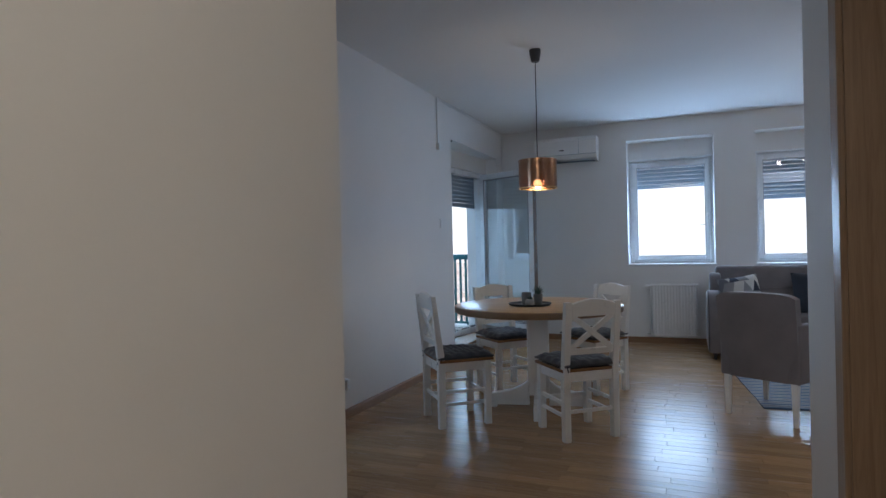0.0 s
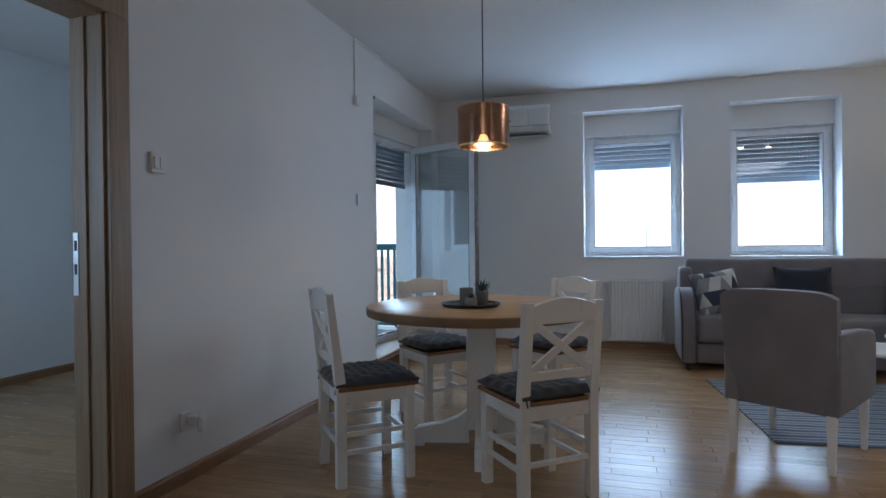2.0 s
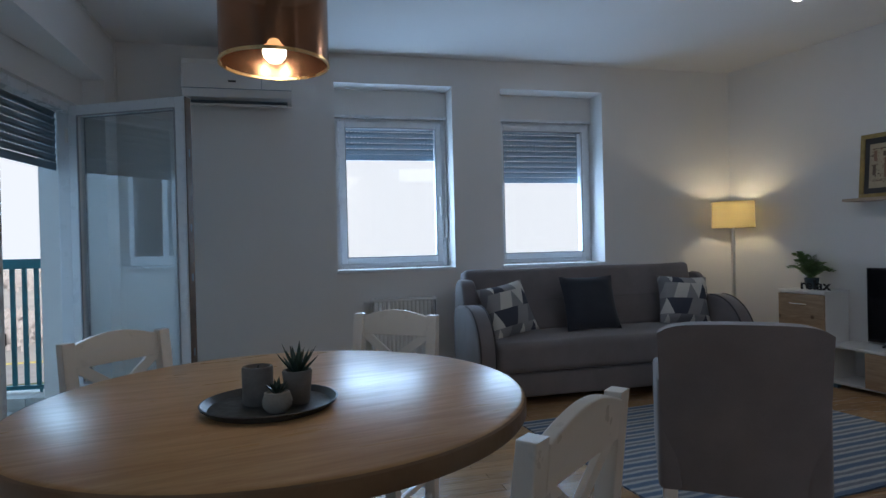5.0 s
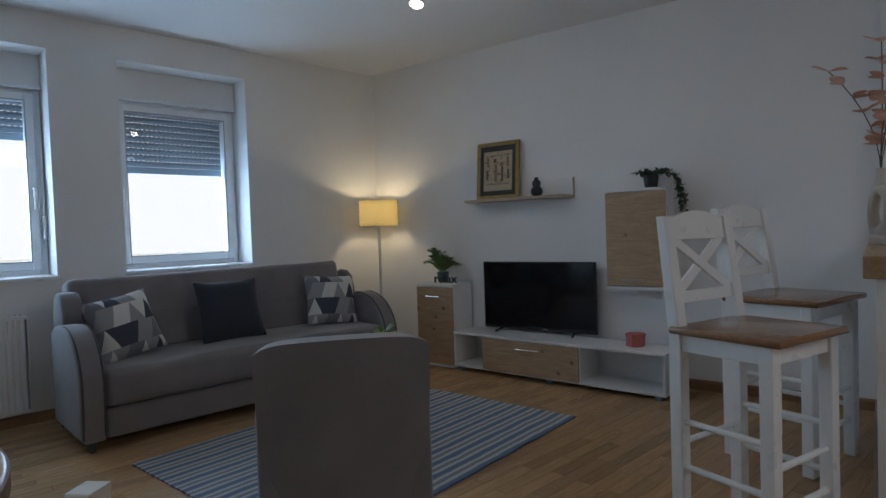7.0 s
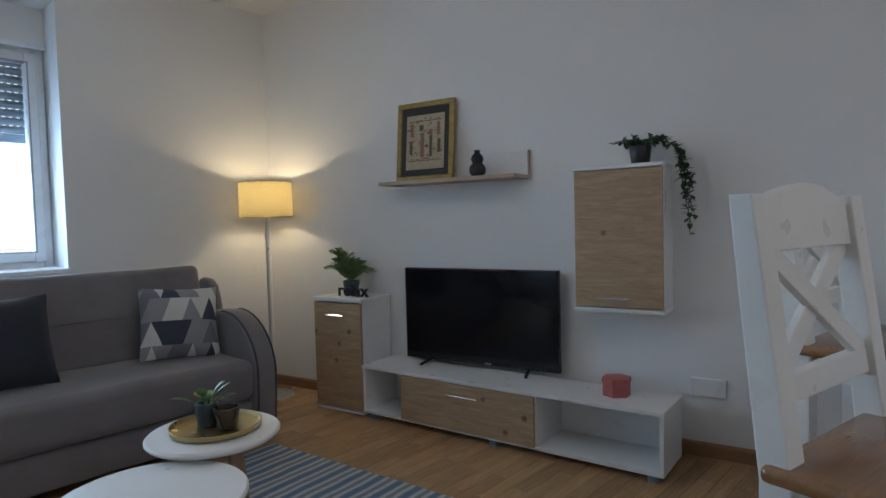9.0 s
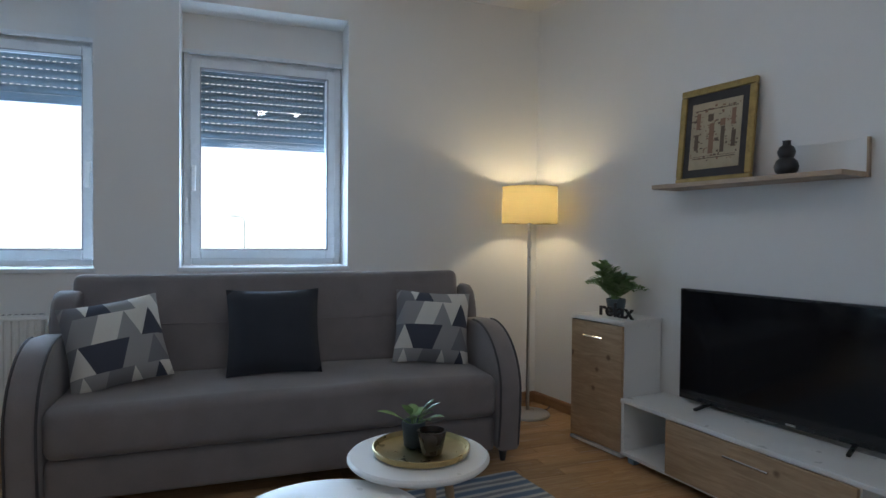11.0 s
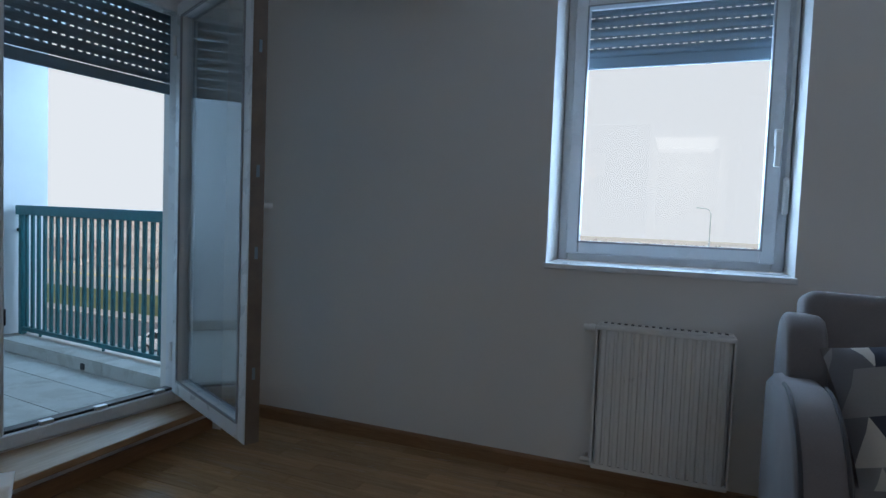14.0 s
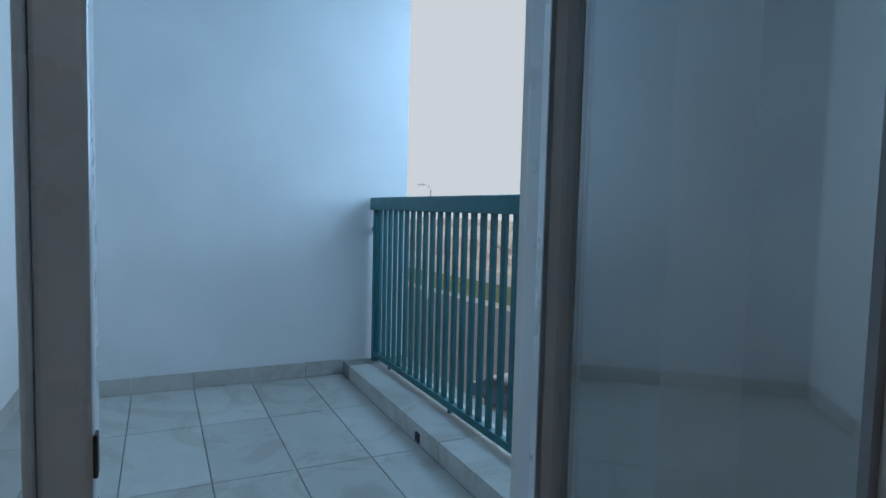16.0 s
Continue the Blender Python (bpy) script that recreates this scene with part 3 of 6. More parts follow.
# balcony shell
BX0, BY0, BY1, BZ = -4.45, 5.66, 7.21, 0.03
setting("balcony_wall", box((BX0 - 0.3, 5.60, -0.4), (BX0, 7.60, 2.95)), M["outer"], "pale rendered balcony wall", "wall", m=BALC)
setting("balcony_ceiling", box((BX0 - 0.3, BY0, 2.62), (LX - 0.28, 7.62, 2.95)), M["outer"], "pale rendered balcony soffit", "ceiling", m=BALC)
setting("balcony_beam", box((BX0, 7.40, 2.40), (LX - 0.28, 7.61, 2.62), 0.004), M["outer"], "rendered beam along the balcony edge", "beam", m=BALC)
setting("balcony_slab", box((BX0 - 0.299, 5.46, -0.4), (LX - 0.281, 7.62, BZ - 0.005)), M["grout"], "grey grout bed of the balcony floor", "floor", m=BALC)
kerb = setting("balcony_kerb", box((BX0, BY1 + 0.01, BZ - 0.02), (LX - 0.28, 7.60, 0.105)), M["grout"], "low tiled kerb under the railing", "kerb", m=BALC)

# floor bed
setting("floor_bed", box((-4.75, -2.2, -0.3), (RX + 2.0, WY, -0.011)), M["screed"], "dark bed under the parquet", "floor")

# skirtings
def skirting(name, a, b):
    """Oak skirting board along a wall from a to b, standing out to the left of its run."""
    a, b = Vector((*a, 0)), Vector((*b, 0))
    d = (b - a).normalized()
    nrm = Vector((-d.y, d.x, 0))
    prof = [(0.0, 0.0), (0.014, 0.0), (0.014, 0.052), (0.010, 0.062), (0.004, 0.066), (0.0, 0.066)]
    bm = bmesh.new()
    ends = []
    for p in (a, b):
        ends.append([bm.verts.new(p + nrm * (u + 0.0005) + Vector((0, 0, v))) for u, v in prof])
    for k in range(len(prof)):
        j = (k + 1) % len(prof)
        bm.faces.new((ends[0][k], ends[0][j], ends[1][j], ends[1][k]))
    bm.faces.new(ends[0])
    bm.faces.new(ends[1])
    setting(name, bm, M["base"], "oak skirting board along the wall", "skirting")


skirting("baseboard", (3.12, WY), (LX, WY))
skirting("baseboard", (LX, WY), (LX, RY1))
skirting("baseboard", (LX, RY0), (LX, 3.0))
skirting("baseboard", (LX, 1.99), (LX, HC[1]))
skirting("baseboard", (LX, HC[1]), HC)
skirting("baseboard", (EAST @ Vector((RX, 3.40, 0))).xy, (EAST @ Vector((RX, WY, 0))).xy)
skirting("baseboard", (0.735, 2.725), (0.735, 2.17))
skirting("baseboard", (0.97, 2.725), (0.735, 2.725))
skirting("baseboard", (-4.50, 5.42), (-4.50, 0.98))
skirting("baseboard", (LX - 0.28, 5.42), (-4.50, 5.42))


# ---- windows ----
def frame_bars(parent, x0, x1, z0, z1, w, y0, y1, name, bevel=0.006):
    """Four bars of a rectangular frame in the xz plane."""
    part(name, box((x0, y0, z0), (x0 + w, y1, z1), bevel), M["pvc"], parent)
    part(name, box((x1 - w, y0, z0), (x1, y1, z1), bevel), M["pvc"], parent)
    part(name, box((x0 + w, y0, z0), (x1 - w, y1, z0 + w), bevel), M["pvc"], parent)
    part(name, box((x0 + w, y0, z1 - w), (x1 - w, y1, z1), bevel), M["pvc"], parent)


def shutter_slats(parent, u0, u1, zlow, ztop, t, axis="x", pitch=0.047, rest=0.04):
    """Roller shutter: curved slats with perforated gaps between them, and a foot bar."""
    bar = bmesh.new()
    if axis == "x":
        add_box(bar, (u0, t - 0.007, zlow), (u1, t + 0.007, zlow + 0.05), 0.003)
    else:
        add_box(bar, (t - 0.007, u0, zlow), (t + 0.007, u1, zlow + 0.05), 0.003)
    part("foot_bar", bar, M["shutter"], parent)
    z = zlow + 0.053
    gap = 0.005 if axis == "x" else 0.0065
    while z < ztop - 0.01:
        h = pitch - gap
        prof = [(0.004, 0), (-0.003, h * 0.2), (-0.006, h * 0.5), (-0.003, h * 0.8), (0.004, h), (0.008, h), (0.003, h * 0.8), (0.0, h * 0.5), (0.003, h * 0.2), (0.008, 0)]
        bm = bmesh.new()
        ends = []
        for u in (u0, u1):
            ends.append([bm.verts.new((u, t + a, z + b) if axis == "x" else (t + a, u, z + b)) for a, b in prof])
        for k in range(len(prof)):
            j = (k + 1) % len(prof)
            bm.faces.new((ends[0][k], ends[0][j], ends[1][j], ends[1][k]))
        bm.faces.new(ends[0])
        bm.faces.new(ends[1])
        u = u0 + 0.012
        while u < u1 - 0.01:
            if axis == "x":
                add_box(bm, (u, t - 0.001, z + h - 0.002), (u + 0.014, t + 0.006, z + pitch + 0.002))
            else:
                add_box(bm, (t - 0.001, u, z + h - 0.002), (t + 0.006, u + 0.014, z + pitch + 0.002))
            u += 0.034
        part("slat", bm, M["shutter"], parent)
        z += pitch


def window(name, x0, x1, gx0, gx1, zs, handle_right, label):
    w = thing(name, label, "window", kind="structure")
    fy = WY + 0.235
    frame_bars(w, x0 + 0.004, x1 - 0.004, WZ0 + 0.022, BOXZ, 0.045, fy, fy + 0.07, "window_frame")
    frame_bars(w, x0 + 0.04, x1 - 0.04, WZ0 + 0.055, BOXZ - 0.03, gx0 - x0 - 0.04, fy - 0.018, fy + 0.055, "sash")
    z0, z1 = WZ0 + 0.055 + gx0 - x0 - 0.04, BOXZ - 0.03 - (gx0 - x0 - 0.04)
    sb = bmesh.new()
    for a, b in (((gx0 - 0.004, z0 - 0.004), (gx0 + 0.003, z1 + 0.004)), ((gx1 - 0.003, z0 - 0.004), (gx1 + 0.004, z1 + 0.004)),
                 ((gx0, z0 - 0.004), (gx1, z0 + 0.004)), ((gx0, z1 - 0.003), (gx1, z1 + 0.004))):
        add_box(sb, (a[0], fy - 0.0195, a[1]), (b[0], fy + 0.02, b[1]))
    part("gasket", sb, M["greyseal"], w)
    g = part("pane", box((gx0, fy + 0.012, z0), (gx1, fy + 0.018, z1)), M["glass"], w)
    g.visible_shadow = False
    part("window_sill", box((x0 - 0.01, WY - 0.012, WZ0 - 0.004), (x1 + 0.01, fy + 0.02, WZ0 + 0.02), 0.004), M["pvc"], w)
    hd = part("handle", box((-0.013, -0.03, -0.05), (0.013, 0.0, 0.02), 0.005, Matrix.Translation((x1 - 0.06 if handle_right else x0 + 0.06, fy - 0.018, 1.46))), M["white"], w)
    part("lever", box((-0.011, -0.045, -0.13), (0.011, -0.030, 0.012), 0.005, Matrix.Translation((x1 - 0.06 if handle_right else x0 + 0.06, fy - 0.018, 1.46))), M["white"], hd)
    wx = x1 - 0.008 if handle_right else x0 + 0.03
    part("strap_winder", box((wx - 0.022, fy - 0.05, 1.14), (wx, fy - 0.02, 1.29), 0.008), M["white"], w)
    part("strap", box((wx - 0.016, fy - 0.032, 1.29), (wx - 0.004, fy - 0.029, BOXZ)), M["white"], w)
    part("box_panel", box((x0, fy - 0.03, BOXZ), (x1, fy + 0.14, WZ1), 0.0), M["wall"], w, "painted roller shutter box cover")
    part("box_lip", box((x0, fy - 0.045, BOXZ - 0.012), (x1, fy - 0.02, BOXZ + 0.012), 0.003), M["pvc"], w)
    s = thing(name.replace("window", "shutter"), "half-lowered grey roller shutter outside the window", "shutter", kind="structure")
    shutter_slats(s, x0 + 0.02, x1 - 0.02, zs, BOXZ + 0.05, WY + 0.375)
    return w


window("window_1", *W1, -0.268, 0.469, 1.800, True, "white framed window with its shutter a third down")
window("window_2", *W2, 1.064, 1.790, 1.612, False, "white framed window with its shutter half down")

# balcony door set: fixed light, mullion and a leaf that stands open into the room
FX = LX - 0.09                                    # room side of the frame
bd = thing("door_1", "white balcony door frame with a narrow fixed light", "door", DOORSET, kind="structure")
FZ0, FZ1 = 0.148, 2.035
for y0, y1, z0, z1 in ((DY0 + 0.003, DY0 + 0.075, FZ0, FZ1), (DY1 - 0.10, DY1 - 0.003, FZ0, FZ1), (DY0 + 0.075, DY1 - 0.10, FZ0, FZ0 + 0.055), (DY0 + 0.075, DY1 - 0.10, FZ1 - 0.06, FZ1)):
    part("frame_bar", box((FX - 0.075, y0, z0), (FX, y1, z1), 0.006), M["pvc"], bd)
part("mullion", box((FX - 0.075, 5.922, FZ0 + 0.055), (FX + 0.004, 5.99, FZ1 - 0.06), 0.008), M["pvc"], bd)
for y0, y1, z0, z1 in ((DY0 + 0.07, 5.478, FZ0 + 0.05, FZ1 - 0.055), (5.908, 5.922, FZ0 + 0.05, FZ1 - 0.055), (5.478, 5.908, FZ0 + 0.05, FZ0 + 0.070), (5.478, 5.908, FZ1 - 0.075, FZ1 - 0.055)):
    part("sash_bar", box((FX - 0.06, y0, z0), (FX + 0.016, y1, z1), 0.006), M["pvc"], bd)
g = part("pane", box((FX - 0.03, 5.472, FZ0 + 0.064), (FX - 0.024, 5.914, FZ1 - 0.069)), M["glass"], bd)
g.visible_shadow = False
part("threshold", box((FX - 0.07, 5.99, FZ0 + 0.052), (FX - 0.02, DY1 - 0.1, FZ0 + 0.066), 0.002), M["darkplastic"], bd, "dark rubber threshold seal")
for y in (6.12, 6.34, 6.62):
    part("latch_plate", box((FX - 0.03, y, FZ0 + 0.056), (FX - 0.004, y + 0.05, FZ0 + 0.072), 0.002), M["steel"], bd)
for z in (0.62,):
    part("keeper", box((FX - 0.02, 5.988, z), (FX + 0.006, 5.994, z + 0.06), 0.002), M["darkplastic"], bd)
part("box_panel", box((FX - 0.16, DY0 - 0.02, FZ1 + 0.002), (FX + 0.03, DY1 + 0.02, 2.235)), M["wall"], bd, "painted roller shutter box cover")
part("wall_below", box((FX - 0.17, DY0, -0.01), (FX, DY1, FZ0 - 0.002)), M["wall"], bd, "painted upstand under the frame")
s = thing("shutter_3", "partly lowered grey roller shutter outside the balcony door", "shutter", DOORSET, kind="structure")
shutter_slats(s, DY0 + 0.02, DY1 - 0.02, 1.62, 2.10, FX - 0.125, "y")
st = thing("door_step", "oak sill board on a low step under the balcony door", "step", kind="structure")
deep = math.tan(radians(6.5))
back = [(-2.045 - (HY - y) * deep, y) for y in (RY0 + 0.002, RY1 - 0.002)]
part("board", slab([back[0], (LX + 0.02, RY0 + 0.002), (LX + 0.02, RY1 - 0.002), back[1]], 0.115, 0.145, "z", 0.005), M["sillwood"], st)
part("riser", box((LX - 0.085, RY0 + 0.002, 0.0), (LX - 0.066, RY1 - 0.002, 0.115), 0.003), M["wall"], st)
part("foot_trim", box((LX - 0.0655, RY0 + 0.002, 0.0), (LX - 0.050, RY1 - 0.002, 0.064), 0.004), M["base"], st)

lm = Matrix.Translation((HX + 0.01, HY, 0)) @ Matrix.Rotation(radians(-26.3), 4, "Z")
lf = thing("balcony_door_leaf", "white glazed balcony door leaf standing open into the room", "door", lm)
LW, LZ0, LZ1, LB = 0.83, 0.203, 2.012, 0.068
for x0, x1, z0, z1 in ((0, LB, LZ0, LZ1), (LW - LB, LW, LZ0, LZ1), (LB, LW - LB, LZ0, LZ0 + LB), (LB, LW - LB, LZ1 - LB, LZ1)):
    part("leaf_bar", box((x0, -0.028, z0), (x1, 0.028, z1), 0.006), M["pvc"], lf)
for s_ in (-1, 1):
    gk = bmesh.new()
    for x0, x1, z0, z1 in ((LB - 0.004, LB + 0.004, LZ0 + LB, LZ1 - LB), (LW - LB - 0.004, LW - LB + 0.004, LZ0 + LB, LZ1 - LB), (LB, LW - LB, LZ0 + LB - 0.004, LZ0 + LB + 0.004), (LB, LW - LB, LZ1 - LB - 0.004, LZ1 - LB + 0.004)):
        add_box(gk, (x0, s_ * 0.029 - 0.004, z0), (x1, s_ * 0.029 + 0.004, z1))
    part("gasket", gk, M["greyseal"], lf)
g = part("pane", box((LB - 0.006, -0.004, LZ0 + LB - 0.006), (LW - LB + 0.006, 0.004, LZ1 - LB + 0.006)), M["doubleglass"], lf)
g.visible_shadow = False
# rail over the free edge, coloured dark for its shaded side
part("lock_rail", box((LW + 0.0005, -0.027, LZ0 + 0.004), (LW + 0.007, 0.027, LZ1 - 0.004), 0.002), M["lockrail"], lf, "lock rail, its brown taking in the shade of the door edge")
for z in (0.45, 0.9, 1.2, 1.65):
    part("bolt", box((LW + 0.005, -0.006, z), (LW + 0.010, 0.006, z + 0.045), 0.002), M["shutter"], lf)
hp = part("handle_plate", box((LW - 0.060, 0.027, 1.02), (LW - 0.028, 0.039, 1.18), 0.004), M["white"], lf)
part("lever", box((LW - 0.052, 0.039, 1.09), (LW - 0.036, 0.078, 1.11), 0.006), M["white"], hp)
part("grip", box((LW - 0.160, 0.068, 1.088), (LW - 0.036, 0.084, 1.112), 0.007), M["white"], hp)
for z in (0.35, 1.78):
    part("hinge", rod((-0.012, -0.031, z), (-0.012, -0.031, z + 0.09), 0.009, seg=12), M["white"], lf)

# bedroom window onto the balcony
bw = thing("window_3", "white framed bedroom window facing the balcony", "window", BALC, kind="structure")
for x0, x1, z0, z1 in ((-3.747, -3.66, 0.953, 2.197), (-2.64, -2.553, 0.953, 2.197), (-3.66, -2.64, 0.953, 1.04), (-3.66, -2.64, 2.11, 2.197), (-3.19, -3.10, 1.04, 2.11)):
    part("window_frame", box((x0, 5.50, z0), (x1, 5.57, z1), 0.006), M["pvc"], bw)
g = part("pane", box((-3.67, 5.53, 1.03), (-2.63, 5.536, 2.12)), M["glass"], bw)
g.visible_shadow = False
part("window_sill", box((-3.80, 5.57, 0.925), (-2.50, 5.72, 0.952), 0.004), M["pvc"], bw)

# ---- inner doorway ----
dw = thing("door_2", "brown wooden door lining and casing round an open doorway", "door", Matrix.Translation((0, 0.065, 0)), kind="structure")
for x0, x1 in ((LX - 0.17, LX - 0.151), (LX + 0.0005, LX + 0.020)):
    part("casing", box((x0, 2.845 - 0.012, 0.0), (x1, 2.932, 1.928), 0.004), M["casing"], dw)
    part("casing", box((x0, 1.928, 0.0), (x1, 2.032, 1.928), 0.004), M["casing"], dw)
    part("casing", box((x0, 1.928, 1.928), (x1, 2.932, 2.012), 0.004), M["casing"], dw)
part("jamb", box((LX - 0.151, 2.820, 0.0), (LX + 0.0005, 2.8445, 1.938), 0.002), M["casing"], dw)
part("jamb", box((LX - 0.151, 2.0205, 0.0), (LX + 0.0005, 2.045, 1.938), 0.002), M["casing"], dw)
part("jamb", box((LX - 0.151, 2.045, 1.916), (LX + 0.0005, 2.82, 1.9395), 0.002), M["casing"], dw)
part("stop", box((LX - 0.105, 2.810, 0.0), (LX - 0.075, 2.8205, 1.915), 0.002), M["casing"], dw)
st_ = part("strike_plate", box((LX - 0.146, 2.8165, 0.86), (LX - 0.122, 2.8205, 1.10), 0.001), M["steel"], dw, "steel strike plate")
# black chips on the plate show the shade inside the latch holes
part("latch_hole", box((LX - 0.140, 2.8155, 0.94), (LX - 0.128, 2.8168, 0.98)), M["gasket"], st_)
part("latch_hole", box((LX - 0.140, 2.8155, 1.03), (LX - 0.128, 2.8168, 1.07)), M["gasket"], st_)

# sliding door on the other side of the hall
sd = thing("door_3", "brown veneered sliding door drawn shut in its wall", "door", kind="structure")
part("leaf", box((0.90, 0.955, 0.012), (0.94, 2.053, 2.04), 0.004), M["leafwood"], sd)
hn = part("handle", box((0.892, 1.905, 0.945), (0.9005, 1.96, 1.12), 0.004), M["steel"], sd, "recessed steel pull")
# raised black sheet, painted as the shade in the pull's hollow
part("recess", box((0.890, 1.919, 0.964), (0.8925, 1.946, 1.101), 0.002), M["gasket"], hn)
part("jamb", box((0.735, 2.055, 0.0), (0.97, 2.0795, 2.05), 0.002), M["casing"], sd)
part("casing", box((0.716, 2.055, 0.0), (0.7345, 2.155, 2.05), 0.003), M["casing"], sd)
part("casing", box((0.716, 0.86, 2.05), (0.7345, 2.155, 2.14), 0.003), M["casing"], sd)
part("casing", box((0.716, 0.86, 0.0), (0.7345, 0.952, 2.05), 0.003), M["casing"], sd)

# ---- dining area ----
def rot(deg):
    return Matrix.Rotation(radians(deg), 4, "Z")


def cross_back_chair(m, group):
    """White painted chair: faces local +y, seat centre over the origin."""
    c = thing("dining_chair", "white painted wooden cross-back dining chair with a tied pad", "chair", m, group)
    w, d, leg = 0.375, 0.36, 0.042
    x, yb, yf = w / 2 - leg / 2, -d / 2 + leg / 2, d / 2 - leg / 2
    for s in (-1, 1):
        part("leg", box((s * x - leg / 2, yf - leg / 2, 0), (s * x + leg / 2, yf + leg / 2, 0.425), 0.004), M["chairwhite"], c)
        prof = [(yb - 0.022, 0.0), (yb + 0.022, 0.0), (yb + 0.024, 0.43), (yb - 0.030, 0.86), (yb - 0.064, 0.86), (yb - 0.022, 0.43)]
        part("back_post", slab(prof, s * x - leg / 2, s * x + leg / 2, "x", 0.003), M["chairwhite"], c)
        part("side_apron", box((s * x - 0.011, yb + 0.022, 0.365), (s * x + 0.011, yf - leg / 2, 0.425), 0.003), M["chairwhite"], c)
        for z in (0.14, 0.22):
            part("side_stretcher", box((s * x - 0.009, yb + 0.02, z), (s * x + 0.009, yf - leg / 2 + 0.004, z + 0.022), 0.003), M["chairwhite"], c)
    part("front_apron", box((-x + leg / 2, yf - 0.011, 0.365), (x - leg / 2, yf + 0.011, 0.425), 0.003), M["chairwhite"], c)
    part("back_apron", box((-x + leg / 2, yb - 0.011, 0.365), (x - leg / 2, yb + 0.011, 0.425), 0.003), M["chairwhite"], c)
    part("front_stretcher", box((-x + leg / 2, yf - 0.009, 0.19), (x - leg / 2, yf + 0.009, 0.212), 0.003), M["chairwhite"], c)
    part("back_stretcher", box((-x + leg / 2, yb - 0.009, 0.17), (x - leg / 2, yb + 0.009, 0.192), 0.003), M["chairwhite"], c)
    part("seat", box((-w / 2 - 0.006, -d / 2 + 0.008, 0.425), (w / 2 + 0.006, d / 2 + 0.02, 0.445), 0.006), M["seatwood"], c, "pale wooden seat board")
    lean = math.radians(7.2)
    top = [(-x + leg / 2, 0.775)] + [(x - leg / 2, 0.775)] + [(x * (1 - 2 * k / 14), 0.858 + 0.026 * math.sin(math.pi * k / 14)) for k in range(1, 14)]
    top = [(-x + 0.021, 0.775), (x - 0.021, 0.775), (x - 0.021, 0.852)] + [((x - 0.021) * (1 - 2 * k / 14), 0.852 + 0.030 * math.sin(math.pi * k / 14)) for k in range(1, 14)] + [(-x + 0.021, 0.852)]
    tilt = Matrix.Translation((0, yb, 0.43)) @ Matrix.Rotation(lean, 4, "X") @ Matrix.Translation((0, 0, -0.43))
    bm = slab(top, -0.012, 0.012, "y", 0.003)
    bmesh.ops.transform(bm, matrix=tilt, verts=bm.verts[:])
    part("top_rail", bm, M["chairwhite"], c)
    bm = box((-x + leg / 2, -0.011, 0.535), (x - leg / 2, 0.011, 0.572), 0.003, tilt)
    part("lower_rail", bm, M["chairwhite"], c)
    for s in (-1, 1):
        bm = beam((-s * (x - 0.026), s * 0.004, 0.568), (s * (x - 0.026), s * 0.004, 0.780), 0.034, 0.014, 0.002, up=(0, 1, 0))
        bmesh.ops.transform(bm, matrix=Matrix.Translation((0, yb, 0.43)) @ Matrix.Rotation(lean, 4, "X") @ Matrix.Translation((0, 0, -0.43)), verts=bm.verts[:])
        part("cross_bar", bm, M["chairwhite"], c)
    return c


def seat_pad(m, group):
    """Tufted square pad, 4 by 4 buttons."""
    n, w = 26, 0.385
    bm = bmesh.new()
    rows = []
    for i in range(n + 1):
        line = []
        for j in range(n + 1):
            u, v = i / n, j / n
            edge = (max(0, 1 - abs(2 * u - 1) ** 5) * max(0, 1 - abs(2 * v - 1) ** 5)) ** 0.5
            tuft = 0.5 + 0.5 * math.cos(2 * math.pi * 4.5 * (u - 0.5)) * math.cos(2 * math.pi * 4.5 * (v - 0.5))
            wob = 0.006 * noise.noise((u * 4, v * 4, 1.7))
            line.append(bm.verts.new(((u - 0.5) * w * (1 + 0.02 * wob), (v - 0.5) * w, 0.012 + edge * (0.020 + 0.020 * (1 - tuft) + wob))))
        rows.append(line)
    for i in range(n):
        for j in range(n):
            bm.faces.new((rows[i][j], rows[i + 1][j], rows[i + 1][j + 1], rows[i][j + 1]))
    rim = [rows[i][0] for i in range(n)] + [rows[n][j] for j in range(n)] + [rows[n - i][n] for i in range(n)] + [rows[0][n - j] for j in range(n)]
    low = [bm.verts.new((v.co.x * 0.985, v.co.y * 0.985, 0.0)) for v in rim]
    for k in range(len(rim)):
        j = (k + 1) % len(rim)
        bm.faces.new((rim[k], rim[j], low[j], low[k]))
    bm.faces.new(low)
    p = thing("seat_pad", "charcoal grey tufted seat pad lying on a dining chair", "cushion", m, group)
    part("pad", bm, M["seatpad"], p, smooth=True)
    for s in (-1, 1):
        part("tie", tube([(s * 0.17, -0.165, 0.012), (s * 0.172, -0.185, 0.0), (s * 0.168, -0.19, -0.03)], 0.004, 6), M["seatpad"], p)
    return p


def facing(x, y, fx, fy):
    return Matrix.Translation((x, y, 0)) @ Matrix.Rotation(math.atan2(fy, fx) - math.pi / 2, 4, "Z")


LOW = Matrix.Diagonal((0.985, 0.985, 0.972, 1))
CHAIRS = [facing(-1.155, 3.645, 0.76, 0.65) @ LOW, facing(-0.355, 3.63, -0.64, 0.77) @ LOW, facing(-1.09, 4.60, 0.74, -0.67) @ LOW, facing(-0.41, 4.775, -0.60, -0.80) @ LOW]
ch = cross_back_chair(CHAIRS[0], "chairs round the table")
pad = seat_pad(CHAIRS[0] @ Matrix.Translation((0, 0.008, 0.446)), "pads on the dining chairs")
